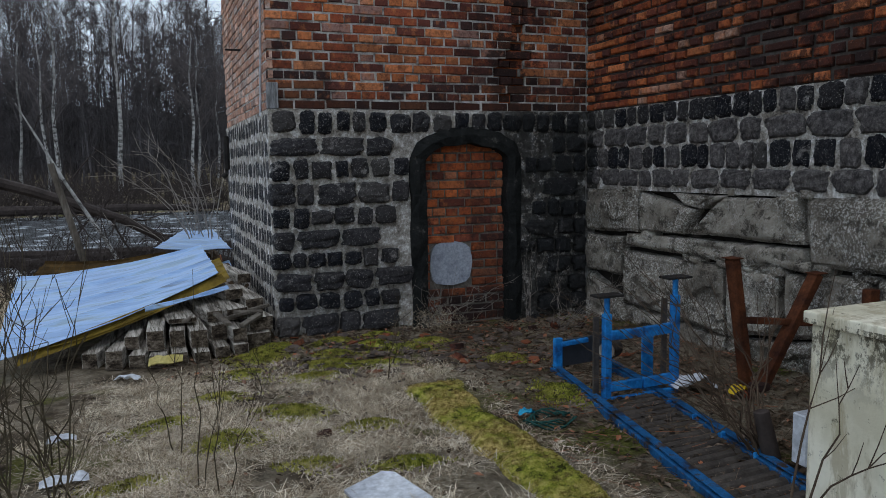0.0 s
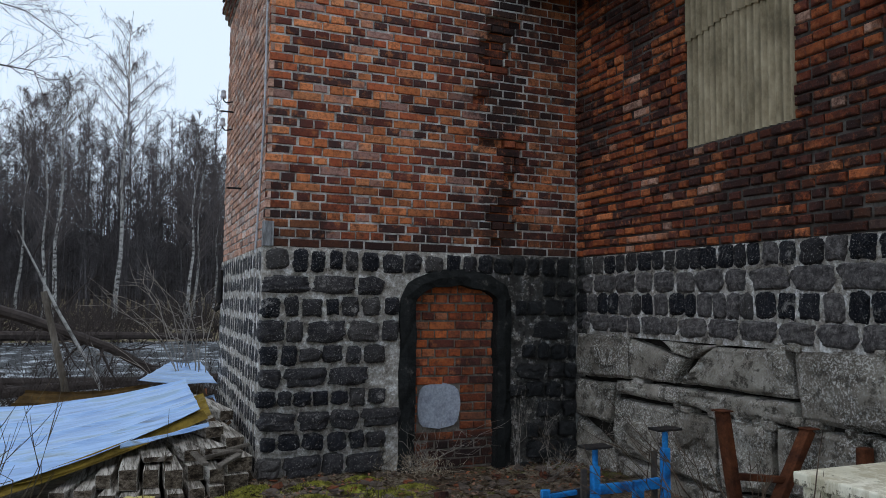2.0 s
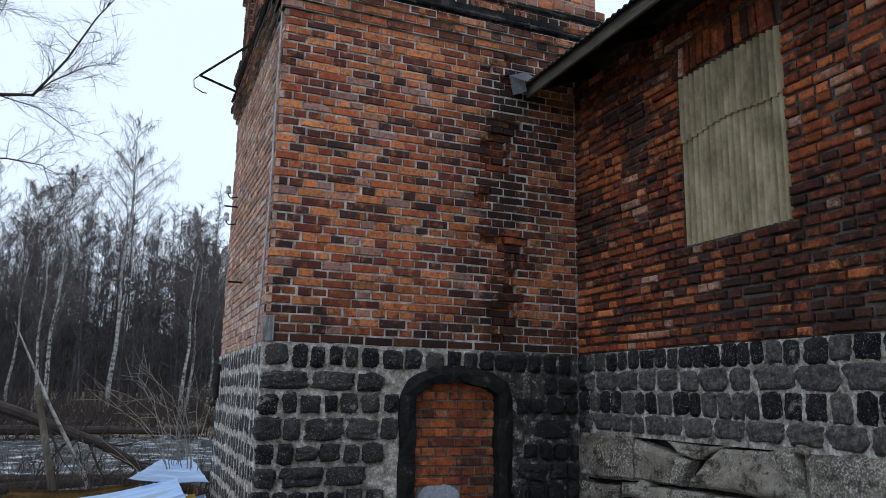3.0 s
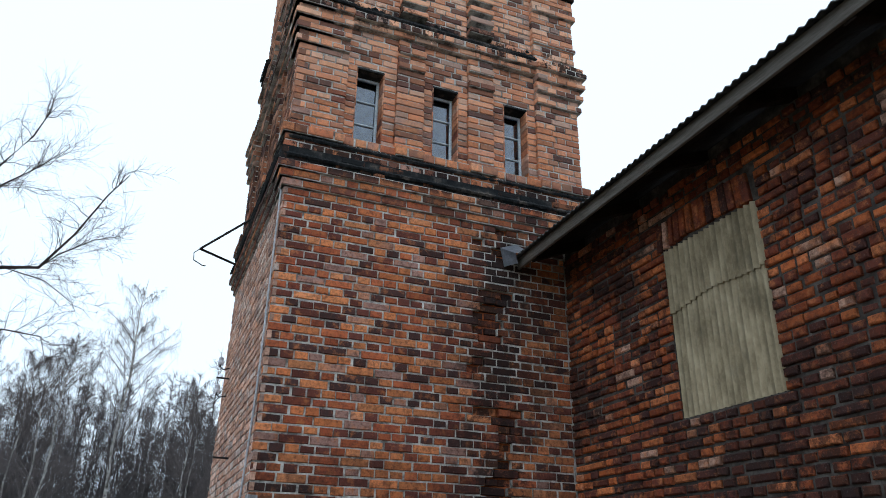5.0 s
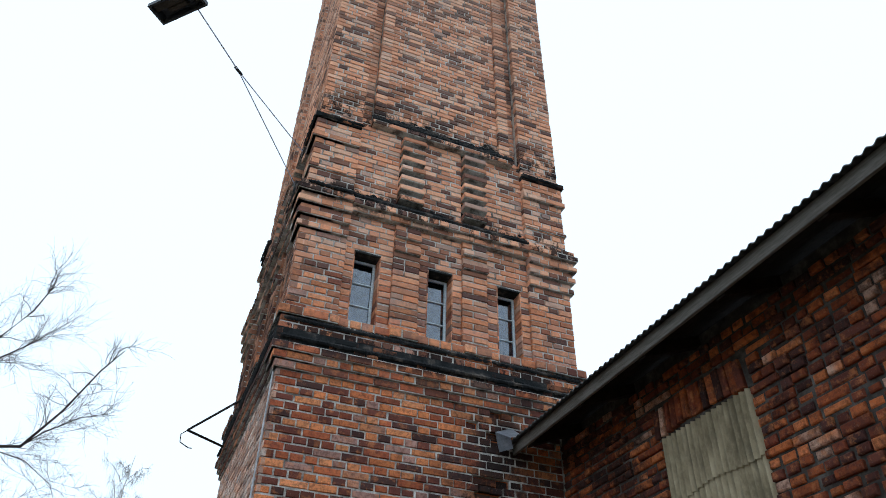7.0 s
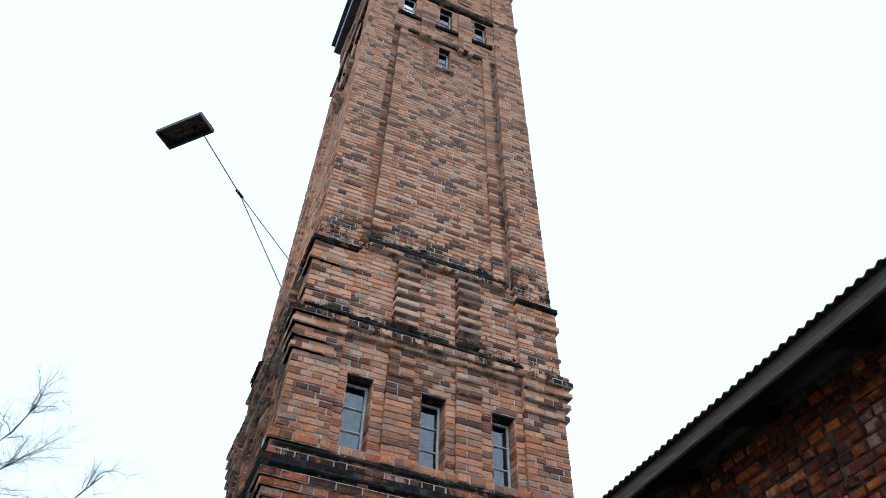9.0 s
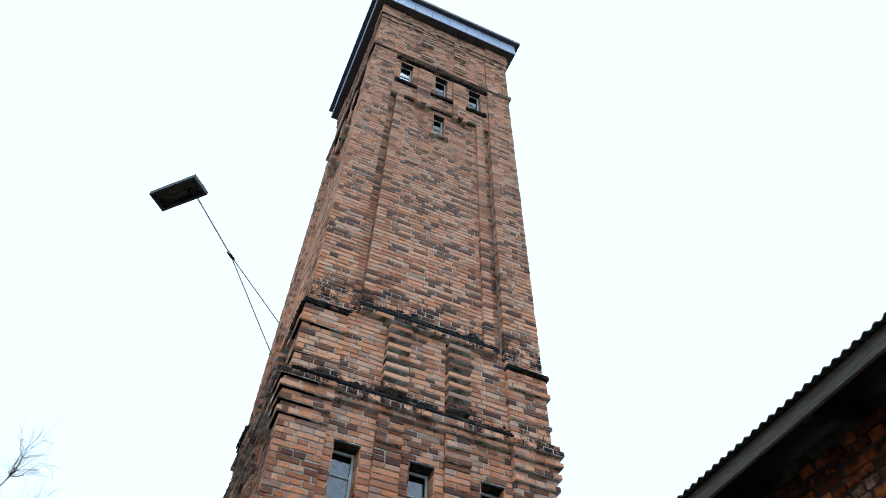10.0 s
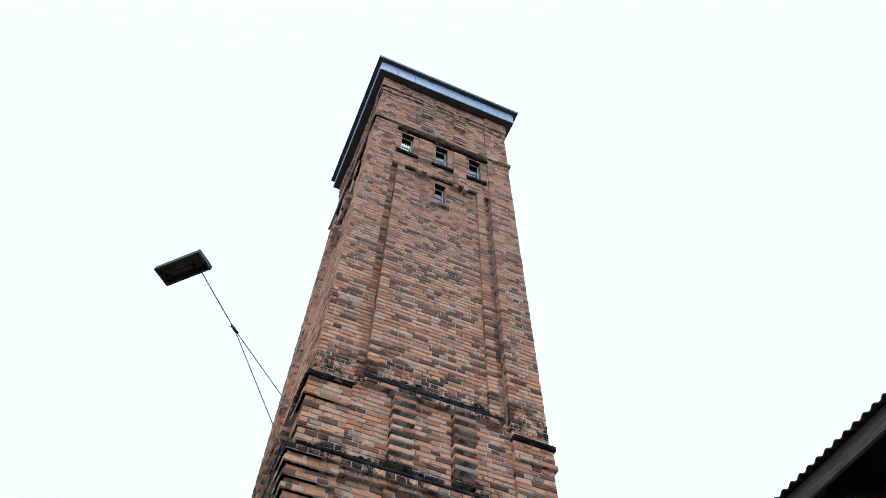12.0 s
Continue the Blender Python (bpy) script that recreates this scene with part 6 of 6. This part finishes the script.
def shard(x, y, s, mat, name, label, cat, group, flat=0.25):
    b = Buf()
    k = 6
    ring = [(s * rng.uniform(0.6, 1.1) * math.cos(6.283 * i / k), s * rng.uniform(0.5, 0.9) * math.sin(6.283 * i / k)) for i in range(k)]
    t = s * flat
    b.add([(u, v, z) for z in (0, t) for u, v in ring], [tuple(range(k))[::-1], tuple(range(k, 2 * k))] + [(i, (i + 1) % k, k + (i + 1) % k, k + i) for i in range(k)])
    ob = single(name, b, mat, label, cat, group)
    ob.matrix_basis = pose(x, y, ground_z(x, y) + 0.006, rng.uniform(-18, 18), rng.uniform(-18, 18), rng.uniform(0, 360))


for k in range(230):
    x, y = rng.uniform(-0.1, 2.4), -1.55 * rng.random() ** 0.9 - 0.08
    shard(x, y, rng.uniform(0.025, 0.075), M_TILE if rng.random() < 0.13 else M_SLATE, "roof_tile_shard", "broken flat shard of roof tile on the soil", "shard", "tile shards", 0.18)
for x, y, s in ((-0.175, -2.42, 0.05), (1.2, -0.9, 0.07), (1.05, -1.3, 0.06), (2.1, -0.45, 0.05), (2.3, -0.5, 0.06), (1.9, -0.4, 0.05), (2.5, -0.6, 0.05), (0.1, -0.3, 0.07), (2.35, -2.75, 0.07), (2.2, -2.8, 0.06)):
    shard(x, y, s, M_INFILL, "brick_fragment", "broken lump of orange brick on the ground", "brick fragment", "brick fragments", 0.6)
b = Buf()
b.add([(x, y, z + t) for t in (0, 0.014) for x, y, z in ((-0.25, -3.11, 0.012), (-0.06, -3.03, 0.03), (-0.01, -3.06, 0.028), (0.1, -3.42, 0.0), (-0.18, -3.5, -0.01))], [(4, 3, 2, 1, 0), (5, 6, 7, 8, 9)] + [(i, (i + 1) % 5, 5 + (i + 1) % 5, 5 + i) for i in range(5)])
single("white_board", b, M_WHITE, "broken white board lying in dry grass", "board")


def rag(name, x, y, size, mat, label, cat, height=0.03):
    b = Buf()
    n = 12
    b.add([(size * (i / n - 0.5), size * 0.55 * (j / n - 0.5), height * max(0.15, 0.6 + noise.noise(Vector((i * 0.33 + x * 7, j * 0.33, y * 3)))) * (1 - (2 * i / n - 1) ** 4) + 0.004) for j in range(n + 1) for i in range(n + 1)], [(j * (n + 1) + i, j * (n + 1) + i + 1, (j + 1) * (n + 1) + i + 1, (j + 1) * (n + 1) + i) for j in range(n) for i in range(n) if not ((i in (0, n - 1)) and (j in (0, n - 1)))])
    ob = single(name, b, mat, label, cat)
    ob.matrix_basis = pose(x, y, ground_z(x, y) + 0.03, 0, 0, rng.uniform(-30, 30))


M_CYAN = mottled("cyan_plastic", ((0.3, (0.02, 0.22, 0.38)), (0.7, (0.05, 0.38, 0.55))), 20, 0.4)
M_GREENNET = mottled("dark_green_cord", ((0.3, (0.01, 0.04, 0.035)), (0.7, (0.03, 0.09, 0.08))), 20, 0.7)
rag("plastic_scrap", 0.93, -2.52, 0.09, M_CYAN, "crumpled bright cyan plastic scrap on soil", "plastic scrap")
rag("white_cloth", 2.0, -2.62, 0.26, M_WHITE, "crumpled white plastic bag in the brush", "plastic bag", 0.07)
rag("plastic_scrap", -1.13, -0.85, 0.16, M_WHITE, "crushed pale plastic scrap on the grass", "plastic scrap")
rag("plastic_scrap", -1.36, -2.45, 0.2, M_WHITE, "wet pale plastic sheet sunk in the grass", "plastic sheet", 0.02)
rag("plastic_scrap", -1.42, -1.9, 0.14, M_WHITE, "wet pale plastic sheet sunk in the grass", "plastic sheet", 0.02)
rag("yellow_scrap", 2.15, -2.8, 0.12, M_YELLOWP, "small bright yellow plastic scraps in the brush", "plastic scrap", 0.04)
b = Buf()
for k in range(5):
    r = 0.07 + 0.012 * k
    b.tube([(1.02 + r * math.cos(t) * 1.3, -2.62 + r * math.sin(t), ground_z(1.02, -2.62) + 0.02 + 0.02 * math.sin(3 * t + k)) for t in np.linspace(0, 5.6, 16)], 0.005, 5)
single("cord", b, M_GREENNET, "loose coil of dark green cord on soil", "cord")
b = Buf()
b.box((1.55, -3.82, 0.08), (1.66, -3.74, 0.3))
single("white_carton", bevelled(b, 0.006), M_WHITE, "white printed carton wedged behind the cabinet", "carton")
b = Buf()
b.tube([(1.66, -3.55, -0.05), (1.62, -3.5, 0.22)], [0.045, 0.036], 10)
single("stump", bevelled(b, 0.006), M_TWIG, "cut grey stump among the shoots", "stump")


# ---- shoots and stalks ----
STEPS = [k / 7 for k in range(8)]


def shoots(name, label, base, tips, mat, r=0.004, wob=0.04, group=""):
    t = thing(name, label, "shrub", group)
    for tip in tips:
        b = Buf()
        p, q = Vector(base) + Vector((rng.uniform(-0.05, 0.05), rng.uniform(-0.05, 0.05), 0)), Vector(tip)
        pts = [p.lerp(q, s) + jig(wob) * s * (1 - s) * 2 + Vector((0, 0, 0.1 * math.sin(3.14 * s) * (q - p).length * 0.5)) for s in STEPS]
        b.tube(pts, [r * (1 - 0.75 * s) for s in STEPS], 5)
        for k in range(3):
            i = rng.randrange(3, 7)
            way = (pts[i + 1] - pts[i]).normalized() + jig(0.6)
            L = rng.uniform(0.06, 0.22)
            b.tube([pts[i], pts[i] + way * L * 0.5, pts[i] + way * L + Vector((0, 0, 0.02))], [r * 0.45, r * 0.35, r * 0.2], 4)
        part("stem", b, mat, t)


M_SHOOT = mottled("brown_shoot", ((0.3, (0.045, 0.03, 0.022)), (0.7, (0.12, 0.085, 0.06))), 12, 0.7)
M_GREENSHOOT = mottled("green_shoot", ((0.3, (0.04, 0.032, 0.02)), (0.7, (0.10, 0.078, 0.05))), 12, 0.7)
fan = [(1.62 + 1.05 * math.cos(a) * s, -3.45 + 0.25 * math.cos(a) + rng.uniform(0, 0.7), 0.1 + 0.75 * math.sin(a) * s) for a, s in [(rng.uniform(0.5, 2.9), rng.uniform(0.55, 1.2)) for _ in range(20)]]
shoots("brush_shoots", "fan of thin brown shoots sprouting from a stump", (1.64, -3.48, 0.02), fan, M_SHOOT, 0.005, 0.1)
shoots("brush_shoots", "pale thin shoots leaning over the conveyor", (1.85, -3.1, 0.0), [(1.3 + rng.uniform(-0.4, 0.3), -2.5 + rng.uniform(-0.5, 0.4), rng.uniform(0.15, 0.7)) for _ in range(7)], M_SHOOT, 0.0035, 0.08)
shoots("cabinet_shoots", "reddish-brown shoots standing before the cabinet", (1.27, -4.02, -0.05), [(1.46, -4.0, 0.95), (1.42, -4.15, 0.62), (1.46, -4.3, 0.36)], M_SHOOT, 0.006, 0.04)
for x, y, nst, h, sp in ((-1.50, -2.9, 9, 1.15, 0.35), (-1.62, -2.4, 9, 1.3, 0.4), (-1.30, -3.0, 6, 0.95, 0.25), (-1.45, -2.2, 7, 0.9, 0.4), (-1.75, -1.9, 8, 1.2, 0.4)):
    shoots("bare_sapling", "cluster of thin bare saplings in dry grass", (x, y, ground_z(x, y) - 0.02), [(x + rng.uniform(-sp, sp), y + rng.uniform(-sp, sp), h * rng.uniform(0.45, 1.1)) for _ in range(nst)], M_GREENSHOOT, 0.0045, 0.12, "foreground saplings")
for x, y, h in ((-0.80, -2.75, 0.95), (-0.87, -2.3, 0.75), (-0.70, -2.85, 0.6), (-0.38, -1.5, 0.4), (0.47, -1.55, 0.55), (0.62, -1.25, 0.35)):
    shoots("bare_sapling", "single thin bare shoot in dry grass", (x, y, ground_z(x, y) - 0.02), [(x + rng.uniform(-0.06, 0.06), y, h), (x + rng.uniform(-0.15, 0.15), y, h * 0.6)], M_GREENSHOOT, 0.0035, 0.05, "thin shoots")
shoots("dry_stalks", "dry arching stalks at the foot of the arch", (1.32, -0.12, -0.03), [(1.32 + rng.uniform(-0.3, 0.75), -0.2 - rng.uniform(0, 0.3), rng.uniform(0.12, 0.42)) for _ in range(13)], M_BRANCH, 0.0032, 0.12)
shoots("dry_stalks", "dry arching stalks beside the granite wall", (2.35, -0.5, -0.08), [(2.4 + rng.uniform(-0.5, 0.35), -0.45 - rng.uniform(0, 0.9), rng.uniform(0.1, 0.5)) for _ in range(18)], M_BRANCH, 0.003, 0.12)
shoots("dry_stalks", "dry stalks at the foot of the surround", (2.28, -0.1, -0.08), [(2.3 + rng.uniform(-0.12, 0.12), -0.12, rng.uniform(0.3, 0.65)) for _ in range(5)], M_BRANCH, 0.003, 0.05)
tuftb = Buf()
for k in range(420):
    u, v = rng.gauss(1.30, 0.16), -0.1 - abs(rng.gauss(0, 0.08))
    p = Vector((u, v, ground_z(u, v) + rng.uniform(0.02, 0.18)))
    tuftb.tube([p, p + jig(0.06)], [0.0012, 0.0008], 3, False)
single("dry_flower_heads", tuftb, M_STRAW, "withered fluffy stalks against the tower's foot", "weeds", kind="stuff")
